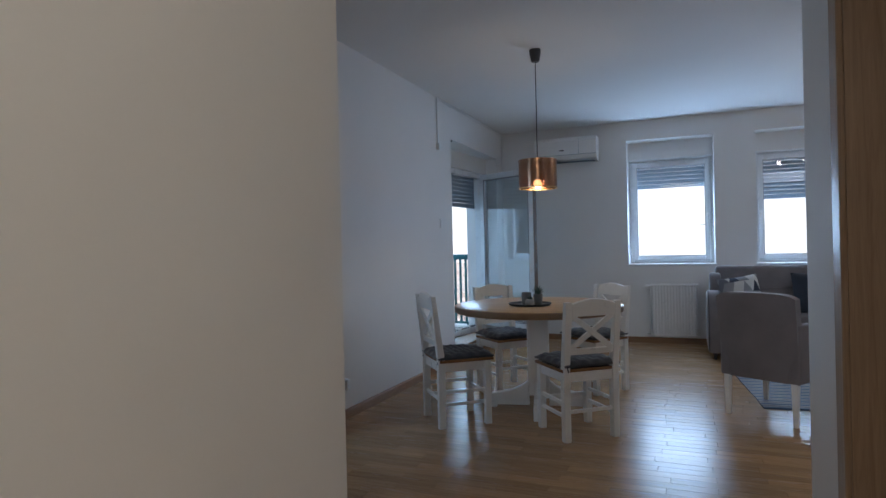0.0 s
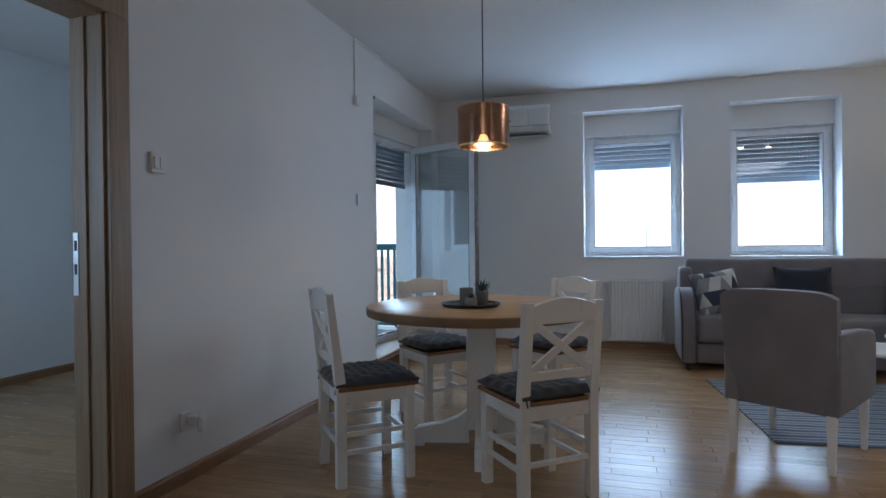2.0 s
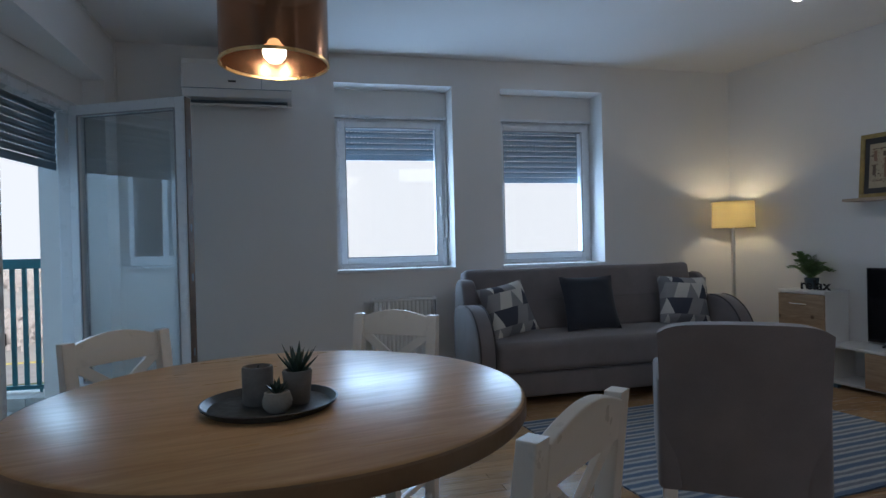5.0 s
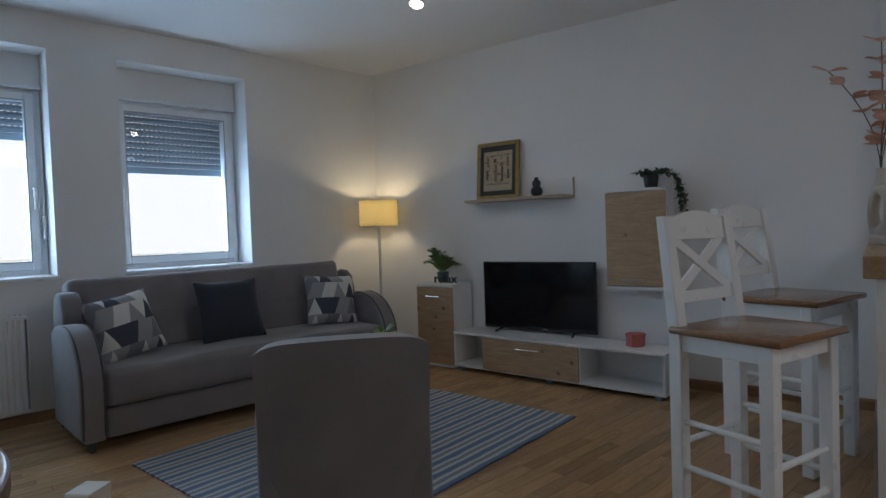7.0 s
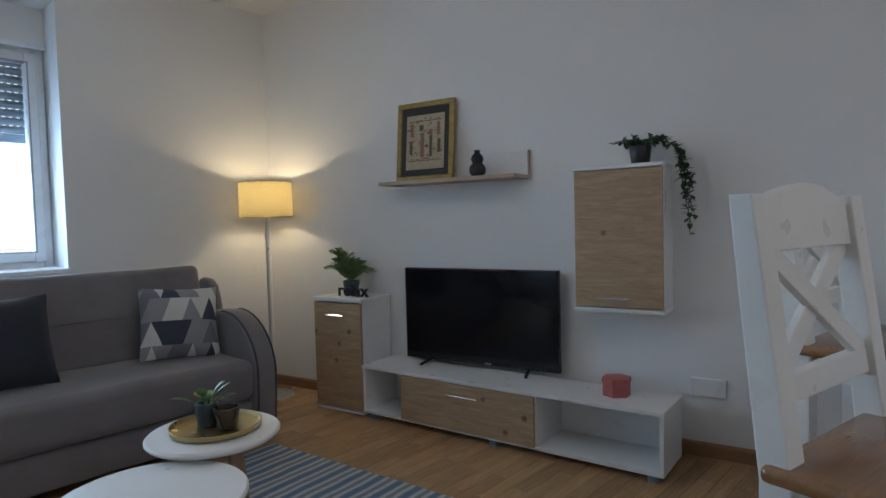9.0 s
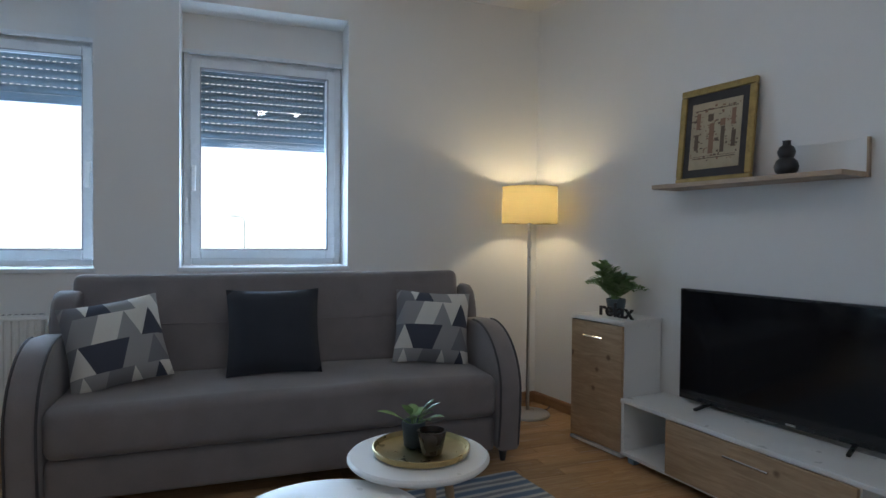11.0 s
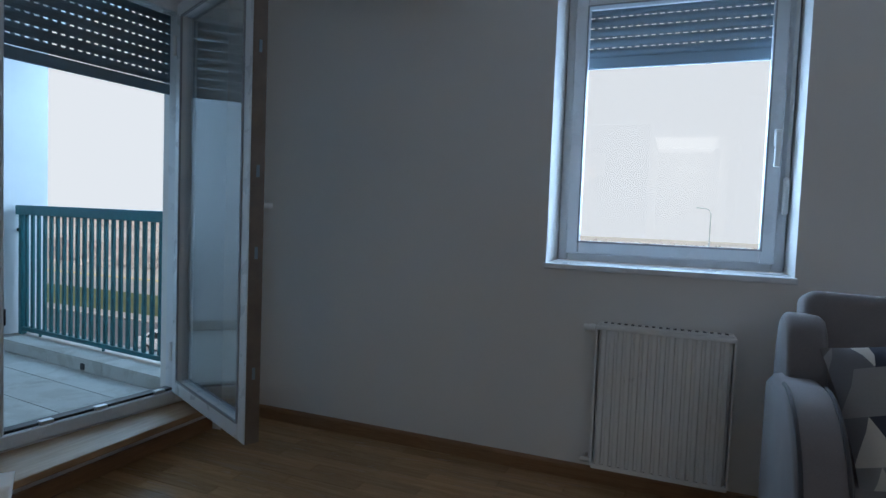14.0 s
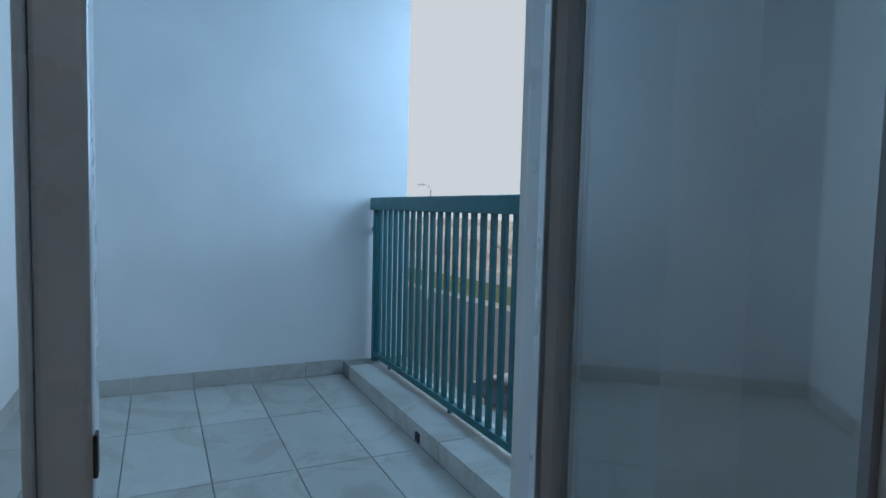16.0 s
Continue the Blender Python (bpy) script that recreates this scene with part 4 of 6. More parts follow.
for k, m in enumerate(CHAIRS[1:]):
    copy_thing(ch, m)
    copy_thing(pad, m @ Matrix.Translation((0.004 * k, 0.006, 0.446)) @ rot(2 - 2 * k))

TC = (-0.705, 4.10)
tb = thing("dining_table", "round oak-topped dining table on a white pedestal", "table", Matrix.Translation((*TC, 0)) @ rot(12) @ Matrix.Diagonal((1, 1, 0.975, 1)))
R = 0.585
part("tabletop", lathe([(0, 0.702), (R - 0.012, 0.702), (R - 0.002, 0.708), (R, 0.716), (R, 0.742), (R - 0.004, 0.748), (R - 0.012, 0.751), (0, 0.751)], 96), M["tabletop"], tb, smooth=True)
# band whose dark colour carries the shade below the tabletop
part("edge_band", lathe([(R - 0.002, 0.7065), (R + 0.0015, 0.712), (R + 0.0015, 0.744), (R - 0.002, 0.748)], 96), M["edgeband"], tb, "brown edge band, darkened for the shade on the side", smooth=True)
col = bmesh.new()
add_box(col, (-0.075, -0.075, 0.10), (0.075, 0.075, 0.675), 0.012)
part("column", col, M["chairwhite"], tb)
part("top_plate", box((-0.16, -0.16, 0.672), (0.16, 0.16, 0.702), 0.006), M["chairwhite"], tb)
for k in range(4):
    o = [(0.07, 0.02), (0.30, 0.02), (0.30, 0.0), (0.36, 0.0), (0.36, 0.07), (0.335, 0.10), (0.20, 0.125), (0.12, 0.16), (0.07, 0.20)]
    bm = slab(o, -0.03, 0.03, "y", 0.005)
    bmesh.ops.transform(bm, matrix=rot(90 * k), verts=bm.verts[:])
    part("foot", bm, M["chairwhite"], tb)

ty = thing("tray", "round dark grey tray lying on the dining table", "tray", Matrix.Translation((-0.728, 3.980, 0.733)))
part("dish", lathe([(0, 0), (0.132, 0), (0.146, 0.011), (0.149, 0.016), (0.145, 0.017), (0.131, 0.005), (0, 0.005)], 56), M["tray"], ty, smooth=True)


def leaves_rosette(bm, n, length, width, lift, z0, seedv=1):
    rnd = random.Random(seedv)
    for k in range(n):
        a = 2.399 * k + rnd.uniform(-0.2, 0.2)
        el = lift * (0.5 + 0.5 * k / n) + rnd.uniform(-0.1, 0.1)
        L = length * rnd.uniform(0.75, 1.1)
        d = Vector((math.cos(a) * math.cos(el), math.sin(a) * math.cos(el), math.sin(el)))
        sd_ = Vector((-math.sin(a), math.cos(a), 0))
        up = d.cross(sd_)
        base = Vector((0, 0, z0))
        ring = []
        for t, w in ((0.0, 0.6), (0.35, 1.0), (0.7, 0.62), (1.0, 0.05)):
            c = base + d * (L * t) + Vector((0, 0, 0.12 * L * t * t))
            ring.append([bm.verts.new(c + sd_ * width * w), bm.verts.new(c - up * width * w * 0.5), bm.verts.new(c - sd_ * width * w), bm.verts.new(c + up * width * w * 0.35)])
        for p, q in zip(ring, ring[1:]):
            for i in range(4):
                j = (i + 1) % 4
                bm.faces.new((p[i], p[j], q[j], q[i]))
        bm.faces.new(ring[0])
        bm.faces.new(ring[-1])


def pot(name, label, x, y, z, r0, r1, h, mat, cat="pot", m=Matrix()):
    p = thing(name, label, cat, m @ Matrix.Translation((x, y, z)))
    part("vessel", lathe([(0, 0), (r0 - 0.003, 0), (r0, 0.004), (r1, h - 0.004), (r1 - 0.002, h), (r1 - 0.006, h), (r1 - 0.009, h - 0.014), (0, h - 0.014)], 36), mat, p, smooth=True)
    return p


p = pot("candle_pot", "round concrete candle pot on the tray", -0.754, 3.992, 0.738, 0.033, 0.034, 0.084, M["concrete"], "candle")
part("wax", lathe([(0, 0.074), (0.026, 0.074)], 28), M["palepot"], p)
part("wick", rod((0, 0, 0.074), (0.002, 0, 0.086), 0.0012, seg=6), M["cord"], p)
p = pot("succulent_pot", "concrete pot with a spiky green succulent on the tray", -0.668, 3.972, 0.738, 0.026, 0.033, 0.074, M["concrete"], "plant")
bm = bmesh.new()
leaves_rosette(bm, 15, 0.066, 0.0075, 1.25, 0.062, 3)
part("leaves", bm, M["succulent"], p, smooth=True)
part("soil", lathe([(0, 0.0625), (0.025, 0.0625)], 20), M["soil"], p)
p = thing("small_pot", "small ribbed pale pot with a tiny succulent", "plant", Matrix.Translation((-0.710, 3.912, 0.738)))
bm = bmesh.new()
add_lathe(bm, [(0, 0), (0.020, 0), (0.029, 0.011), (0.031, 0.024), (0.026, 0.041), (0.022, 0.043), (0.019, 0.036), (0, 0.036)], 30)
for k, v in enumerate(bm.verts):
    f = 1 + 0.02 * (k % 2)
    v.co.x *= f
    v.co.y *= f
part("vessel", bm, M["palepot"], p, smooth=True)
bm = bmesh.new()
leaves_rosette(bm, 14, 0.034, 0.006, 1.1, 0.036, 9)
part("leaves", bm, M["succulent"], p, smooth=True)

# pendant lamp
pl = thing("pendant_lamp", "copper drum pendant lamp hanging lit over the table", "lamp", Matrix.Translation((-0.705, 4.20, -0.024)))
part("ceiling_rose", lathe([(0, CZ + 0.0235), (0.042, CZ + 0.0235), (0.040, CZ - 0.006), (0.030, CZ - 0.058), (0.024, CZ - 0.064), (0, CZ - 0.064)], 28), M["darkplastic"], pl, "dark ceiling rose", smooth=True)
part("cord", rod((0, 0, 1.72), (0, 0, CZ - 0.055), 0.0032, seg=8), M["cord"], pl)
SR, S0, S1 = 0.137, 1.582, 1.782
part("shade", lathe([(SR, S0), (SR, S1)], 64), M["coppershade"], pl, smooth=True)
part("rim", lathe([(SR - 0.004, S0 - 0.003), (SR + 0.002, S0 - 0.003), (SR + 0.002, S0 + 0.004), (SR - 0.004, S0 + 0.004), (SR - 0.004, S0 - 0.003)], 64), M["gold"], pl, smooth=True)
part("rim", lathe([(SR - 0.004, S1 - 0.004), (SR + 0.002, S1 - 0.004), (SR + 0.002, S1 + 0.003), (SR - 0.004, S1 + 0.003), (SR - 0.004, S1 - 0.004)], 64), M["copper"], pl, smooth=True)
part("socket", lathe([(0, 1.79), (0.012, 1.785), (0.020, 1.77), (0.021, 1.645), (0.0, 1.645)], 24), M["darkplastic"], pl, smooth=True)
for k in range(3):
    a = 2 * math.pi * k / 3 + 0.3
    part("spider_arm", rod((0.02 * math.cos(a), 0.02 * math.sin(a), 1.755), ((SR - 0.003) * math.cos(a), (SR - 0.003) * math.sin(a), S1 - 0.004), 0.0022, seg=6), M["steel"], pl)
b_ = part("bulb", lathe([(0, 1.586), (0.016, 1.589), (0.027, 1.601), (0.030, 1.616), (0.026, 1.630), (0.016, 1.640), (0.013, 1.646)], 28), M["bulb"], pl, "glowing bulb", smooth=True)
b_.visible_shadow = False

# ---- fixtures on the west wall ----
def wall_plate(name, label, cat, y, z, w, h, inner=None):
    p = thing(name, label, cat, Matrix.Translation((LX, y, z)))
    part("plate", box((0.0005, -w / 2, -h / 2), (0.012, w / 2, h / 2), 0.004), M["white"], p)
    if inner == "switch":
        for s in (-1, 1):
            part("rocker", box((0.012, s * 0.017 - 0.014, -0.026), (0.018, s * 0.017 + 0.014, 0.026), 0.003), M["white"], p)
    elif inner == "socket":
        well = part("well", lathe([(0, 0.012), (0.020, 0.012), (0.021, 0.014), (0.023, 0.014)], 24, m=Matrix.Rotation(math.pi / 2, 4, "Y")), M["white"], p, smooth=True)
        for s in (-1, 1):
            # solid black discs give the pin holes their shade
            part("pin_hole", rod((0.0121, s * 0.0095, 0), (0.0135, s * 0.0095, 0), 0.0028, seg=8), M["gasket"], well)
    return p


sw = wall_plate("light_switch", "white double light switch on the wall", "switch", 3.155, 1.393, 0.085, 0.085, "switch")
wall_plate("light_switch", "small white light switch beside the balcony door", "switch", 5.14, 1.375, 0.05, 0.085)
so = wall_plate("wall_socket", "white wall socket with a plugged-in adapter", "socket", 3.31, 0.27, 0.085, 0.085, "socket")
ad_ = thing("plug_adapter", "white plug adapter in the wall socket", "plug", Matrix.Translation((LX + 0.014, 3.32, 0.27)))
part("body", box((0.0, -0.026, -0.026), (0.05, 0.026, 0.026), 0.008), M["white"], ad_)
part("head", box((0.05, -0.018, -0.05), (0.075, 0.018, 0.022), 0.006), M["white"], ad_)
cd = thing("cable_duct", "white cable duct running down from the ceiling", "duct")
part("drop", box((LX + 0.0005, 5.09, 2.125), (LX + 0.012, 5.108, CZ - 0.002), 0.002), M["white"], cd)
part("junction", box((LX + 0.0005, 5.070, 2.062), (LX + 0.035, 5.128, 2.125), 0.006), M["white"], cd)
part("run", box((LX + 0.0005, 5.108, CZ - 0.020), (LX + 0.012, WY - 0.014, CZ - 0.004), 0.002), M["white"], cd)
part("corner_drop", box((LX + 0.0005, WY - 0.032, 2.16), (LX + 0.016, WY - 0.014, CZ - 0.020), 0.002), M["white"], cd)
hk = thing("wall_hole", "dark disc for the shade inside a small cable hole", "hole", Matrix.Translation((LX, 5.461, 2.205)))
# dark disc on the plaster, coloured as the shade within the hole
part("collar", rod((0.0005, 0, 0), (0.006, 0, 0), 0.012, seg=16), M["darkplastic"], hk)

# ---- air conditioner and radiator ----
ac = thing("air_conditioner", "white split air conditioner high on the window wall", "air conditioner", Matrix.Translation((-1.04, WY, 2.27)))
prof = [(-0.0005, -0.14), (-0.12, -0.14), (-0.175, -0.115), (-0.205, -0.06), (-0.21, 0.10), (-0.19, 0.14), (-0.0005, 0.14)]
part("housing", slab(prof, -0.365, 0.365, "x", 0.006), M["white"], ac)
part("vent_flap", box((-0.33, -0.185, -0.135), (0.33, -0.120, -0.126), 0.003, Matrix.Rotation(0.18, 4, "X")), M["white"], ac)
# flat grey strip in place of the shade inside the air outlet
part("vent_slot", box((-0.335, -0.178, -0.1415), (0.335, -0.06, -0.1395)), M["shutter"], ac)
part("front_seam", box((-0.366, -0.2115, -0.066), (0.366, -0.206, -0.063)), M["shutter"], ac)
part("badge", box((-0.06, -0.2125, -0.018), (-0.01, -0.2095, -0.006)), M["darkplastic"], ac, "small dark badge")
part("display_seam", box((0.16, -0.2118, -0.06), (0.163, -0.208, 0.10)), M["shutter"], ac)

rd = thing("radiator", "white ribbed panel radiator under the window", "radiator", Matrix.Translation((0.125, WY, -0.008)))
RW, R0, R1 = 0.50, 0.10, 0.695
bm = bmesh.new()
prof, nrib = [], 15
for k in range(nrib):
    x0 = -RW / 2 + 0.012 + (RW - 0.024) * k / nrib
    x1 = x0 + (RW - 0.024) / nrib
    prof += [(x0 + 0.004, -0.085), (x0 + 0.009, -0.094), (x1 - 0.009, -0.094), (x1 - 0.004, -0.085)]
outl = [(-RW / 2 + 0.01, -0.078)] + prof + [(RW / 2 - 0.01, -0.078)]
add_slab(bm, outl + [(RW / 2 - 0.01, -0.074), (-RW / 2 + 0.01, -0.074)], R0 + 0.02, R1 - 0.03, "z")
part("ribbed_panel", bm, M["white"], rd)
part("header", box((-RW / 2, -0.094, R1 - 0.032), (RW / 2, -0.030, R1 - 0.012), 0.006), M["white"], rd)
part("header", box((-RW / 2, -0.094, R0), (RW / 2, -0.030, R0 + 0.022), 0.006), M["white"], rd)
part("rear_panel", box((-RW / 2 + 0.01, -0.040, R0 + 0.01), (RW / 2 - 0.01, -0.032, R1 - 0.02), 0.003), M["white"], rd)
for s in (-1, 1):
    part("side_cover", box((s * RW / 2 - 0.004, -0.092, R0 + 0.01), (s * RW / 2 + 0.004, -0.03, R1 - 0.014), 0.003), M["white"], rd)
gr = part("top_grille", box((-RW / 2 + 0.005, -0.090, R1 - 0.0125), (RW / 2 - 0.005, -0.034, R1 - 0.004), 0.002), M["white"], rd)
for k in range(18):
    x = -RW / 2 + 0.03 + k * (RW - 0.06) / 17
    # thin black chips on the closed grille, painted as the slots' shade
    part("slot", box((x - 0.006, -0.078, R1 - 0.0042), (x + 0.006, -0.046, R1 - 0.0034)), M["gasket"], gr)
part("valve", rod((-RW / 2 - 0.01, -0.06, R1 - 0.03), (-RW / 2 - 0.055, -0.06, R1 - 0.03), 0.016, 0.013, seg=14), M["white"], rd, "white thermostat knob")
part("valve_body", rod((-RW / 2, -0.06, R1 - 0.03), (-RW / 2 - 0.02, -0.06, R1 - 0.03), 0.010, seg=12), M["steel"], rd)
part("return_valve", rod((-RW / 2, -0.06, R0 + 0.02), (-RW / 2 - 0.045, -0.06, R0 + 0.02), 0.011, seg=12), M["steel"], rd)
part("pipe", tube([(-RW / 2 - 0.03, -0.06, R0 + 0.02), (-RW / 2 - 0.03, -0.002, R0 + 0.02)], 0.007, 8), M["white"], rd)
part("pipe", tube([(-RW / 2 - 0.03, -0.06, R1 - 0.03), (-RW / 2 - 0.03, -0.002, R1 - 0.03)], 0.007, 8), M["white"], rd)
for s in (-1, 1):
    part("bracket", box((s * 0.17 - 0.01, -0.034, 0.2), (s * 0.17 + 0.01, -0.0005, 0.62), 0.002), M["white"], rd)

# ---- sofa ----
SX0, SX1, SY0, SY1 = 0.445, 2.535, 6.24, 7.06
so = thing("sofa", "grey-brown three-seat sofa bed with rounded arms under the windows", "sofa")
xa, xb = SX0 + 0.125, SX1 - 0.125


def soft_box(a, b, r, wave=0.0, seg=4, cut=7):
    bm = bmesh.new()
    add_box(bm, a, b, r, None, seg)
    long = [e for e in bm.edges if abs((e.verts[0].co - e.verts[1].co).x) > (b[0] - a[0]) * 0.6]
    bmesh.ops.subdivide_edges(bm, edges=long, cuts=cut)
    if wave:
        for v in bm.verts:
            k = noise.noise((v.co.x * 2.3, v.co.y * 3.0, v.co.z * 3.0))
            v.co.z += wave * k * (1 if v.co.z > (a[2] + b[2]) / 2 else 0.1)
            v.co.y += wave * 0.5 * noise.noise((v.co.x * 2.1 + 7, v.co.z * 4, 3))
    return bm


part("base", soft_box((xa, SY0 + 0.02, 0.065), (xb, SY1 - 0.05, 0.225), 0.018), M["greyfabric"], so, smooth=True)
part("seat", soft_box((xa - 0.004, SY0 - 0.01, 0.23), (xb + 0.004, SY1 - 0.20, 0.435), 0.045, 0.010), M["greyfabric"], so, "grey-brown sprung seat cushion", smooth=True)
bm = soft_box((xa - 0.03, -0.09, 0), (xb + 0.03, 0.09, 0.49), 0.04, 0.008)
bmesh.ops.transform(bm, matrix=Matrix.Translation((0, SY1 - 0.225, 0.40)) @ Matrix.Rotation(-0.20, 4, "X"), verts=bm.verts[:])
bk = part("backrest", bm, M["greyfabric"], so, smooth=True)
bm = bmesh.new()
add_tube(bm, [(xa - 0.02 + (xb - xa + 0.04) * k / 20, SY1 - 0.327 + 0.003 * math.sin(k), 0.665) for k in range(21)], 0.003, 5)
part("seam", bm, M["greyfabric"], bk)
for s in (-1, 1):
    x0, x1 = (SX0, xa) if s < 0 else (xb, SX1)
    out = [(SY1 - 0.20, 0.07), (SY0 - 0.005, 0.07), (SY0 - 0.02, 0.25)]
    out += [(SY0 + 0.30 - 0.325 * math.cos(math.radians(a)), 0.34 + 0.315 * math.sin(math.radians(a))) for a in range(5, 96, 9)]
    out += [(SY1 - 0.30, 0.64), (SY1 - 0.20, 0.60)]
    am = part("arm", slab(out, x0, x1, "x", 0.028), M["greyfabric"], so, smooth=True)
    for xx in (x0 + 0.012, x1 - 0.012):
        part("arm_piping", tube([(xx, u, v) for u, v in [(SY0 - 0.0, 0.09), (SY0 - 0.018, 0.25)] + [(SY0 + 0.30 - 0.322 * math.cos(math.radians(a)), 0.34 + 0.312 * math.sin(math.radians(a))) for a in range(5, 96, 9)]], 0.006, 6), M["piping"], am)
    wing = [(SY1 - 0.42, 0.38), (SY1 - 0.36, 0.70), (SY1 - 0.33, 0.78), (SY1 - 0.28, 0.815), (SY1 - 0.21, 0.82), (SY1 - 0.15, 0.79), (SY1 - 0.11, 0.70), (SY1 - 0.08, 0.38)]
    part("wing", slab(wing, x0 + 0.035, x1 + 0.02 if s < 0 else x1 - 0.035, "x", 0.02), M["greyfabric"], so, smooth=True)
    for y in (SY0 + 0.06, SY1 - 0.12):
        xm = (x0 + x1) / 2
        part("foot", lathe([(0, 0), (0.013, 0), (0.024, 0.075), (0, 0.075)], 14, (xm, y, 0)), M["darkplastic"], so, "black tapered foot")
part("rear_panel", box((xa - 0.02, SY1 - 0.10, 0.07), (xb + 0.02, SY1 - 0.06, 0.60), 0.01), M["greyfabric"], so)


def sofa_cushion(name, label, x, y, z, w, h, mat, lean, turn, roll=0.0):
    p = thing(name, label, "cushion", Matrix.Translation((x, y, z)) @ rot(turn) @ Matrix.Rotation(radians(-lean), 4, "X") @ Matrix.Rotation(radians(roll), 4, "Y"))
    part("cover", cushion(w, h, 0.13), mat, p, smooth=True)
    return p


sofa_cushion("scatter_cushion", "cushion printed with white, grey and navy triangles", 0.765, 6.56, 0.615, 0.39, 0.38, M["print"], 22, 12, -9)
sofa_cushion("scatter_cushion", "cushion printed with white, grey and navy triangles", 2.205, 6.60, 0.615, 0.39, 0.38, M["print"], 20, -12, 4)
sofa_cushion("scatter_cushion", "plain navy blue velvet cushion leaning on the sofa back", 1.42, 6.60, 0.63, 0.43, 0.41, M["navy"], 20, 0, 0)

# ---- armchair ----
acm = facing(0.835, 4.44, 0.53, 0.85) @ Matrix.Diagonal((0.90, 0.95, 0.99, 1))
arm = thing("armchair", "grey-brown upholstered tub armchair on white legs", "armchair", acm)
bm = bmesh.new()
n, rows = 18, []
for i in range(n + 1):
    u = i / n * 2 - 1
    line = []
    for j in range(9):
        v = j / 8
        z = 0.27 + v * (0.545 - 0.025 * abs(u) ** 8) + 0.012 * (1 - u * u) * v
        y = -0.27 - 0.075 * v - 0.045 * (1 - u * u)
        line.append((u * (0.262 + 0.014 * v), y, z))
    rows.append(line)
fronts = [[bm.verts.new((x * 0.97, y + 0.085, z)) for x, y, z in line] for line in rows]
backs = [[bm.verts.new(c) for c in line] for line in rows]
for g_ in (fronts, backs):
    for i in range(n):
        for j in range(8):
            bm.faces.new((g_[i][j], g_[i + 1][j], g_[i + 1][j + 1], g_[i][j + 1]))
for i in range(n):
    for j in (0, 8):
        bm.faces.new((fronts[i][j], fronts[i + 1][j], backs[i + 1][j], backs[i][j]))
for j in range(8):
    for i in (0, n):
        bm.faces.new((fronts[i][j], fronts[i][j + 1], backs[i][j + 1], backs[i][j]))
bmesh.ops.bevel(bm, geom=[e for e in bm.edges if len(e.link_faces) == 2 and e.calc_face_angle() > 1.0], offset=0.018, segments=3, affect="EDGES")
part("backrest", bm, M["greyfabric"], arm, smooth=True)
for s in (-1, 1):
    out = [(-0.30, 0.27), (0.30, 0.27), (0.315, 0.40), (0.315, 0.56), (0.285, 0.60), (0.20, 0.612), (0.0, 0.625), (-0.18, 0.63), (-0.30, 0.635)]
    part("armrest", slab(out, s * 0.238 - 0.042, s * 0.238 + 0.042, "x", 0.02), M["greyfabric"], arm, smooth=True)
bm = soft_box((-0.198, -0.24, 0.29), (0.198, 0.315, 0.44), 0.04, 0.006)
part("seat", bm, M["greyfabric"], arm, smooth=True)
part("seat_frame", box((-0.268, -0.29, 0.262), (0.268, 0.30, 0.30), 0.01), M["greyfabric"], arm)
for x, y in ((-0.235, -0.275), (0.235, -0.275), (-0.235, 0.25), (0.235, 0.25)):
    bm = bmesh.new()
    add_box(bm, (-0.022, -0.022, 0), (0.022, 0.022, 0.28), 0.004)
    for v in bm.verts:
        k = 0.62 + 0.38 * v.co.z / 0.28
        v.co.x, v.co.y = v.co.x * k + x, v.co.y * k + y
    part("leg", bm, M["chairwhite"], arm, "white tapered wooden leg")

# ---- rug and coffee tables ----
rg = thing("rug", "striped blue, grey and cream woven rug on the parquet", "rug", Matrix.Translation((1.60, 5.33, 0)) @ rot(6))
n1, n2 = 60, 40
bm = bmesh.new()
grid = []
for i in range(n1 + 1):
    line = []
    for j in range(n2 + 1):
        u, v = i / n1 * 2 - 1, j / n2 * 2 - 1
        z = 0.009 + 0.002 * noise.noise((u * 3, v * 3, 0.3))
        line.append(bm.verts.new((u * 0.935 + 0.006 * noise.noise((v * 4, u, 2)), v * 0.72 + 0.008 * noise.noise((u * 6, v, 5)), z)))
    grid.append(line)
for i in range(n1):
    for j in range(n2):
        bm.faces.new((grid[i][j], grid[i + 1][j], grid[i + 1][j + 1], grid[i][j + 1]))
ex = bmesh.ops.extrude_face_region(bm, geom=bm.faces[:])
for v in ex["geom"]:
    if isinstance(v, bmesh.types.BMVert):
        v.co.z = 0.001
part("weave", bm, M["rug"], rg)


def coffee_table(x, y, h, r, label):
    t = thing("coffee_table", label, "coffee table", Matrix.Translation((x, y, 0)), "nest of coffee tables")
    part("top", lathe([(0, h - 0.02), (r - 0.008, h - 0.02), (r, h - 0.012), (r, h - 0.006), (r - 0.006, h), (0, h)], 64), M["white"], t, smooth=True)
    for k in range(3):
        a = 2 * math.pi * k / 3 + 0.5
        part("leg", rod((0.95 * r * math.cos(a), 0.95 * r * math.sin(a), 0.0105), (0.55 * r * math.cos(a), 0.55 * r * math.sin(a), h - 0.02), 0.010, 0.016, 12), M["tableleg"], t, "tapered beech leg", smooth=True)
    return t


coffee_table(1.735, 5.33, 0.455, 0.205, "small round white coffee table on beech legs")
coffee_table(1.435, 5.08, 0.42, 0.24, "round white coffee table standing beside its pair")
bt = thing("brass_tray", "round brass tray on the coffee table", "tray", Matrix.Translation((1.745, 5.335, 0.456)))
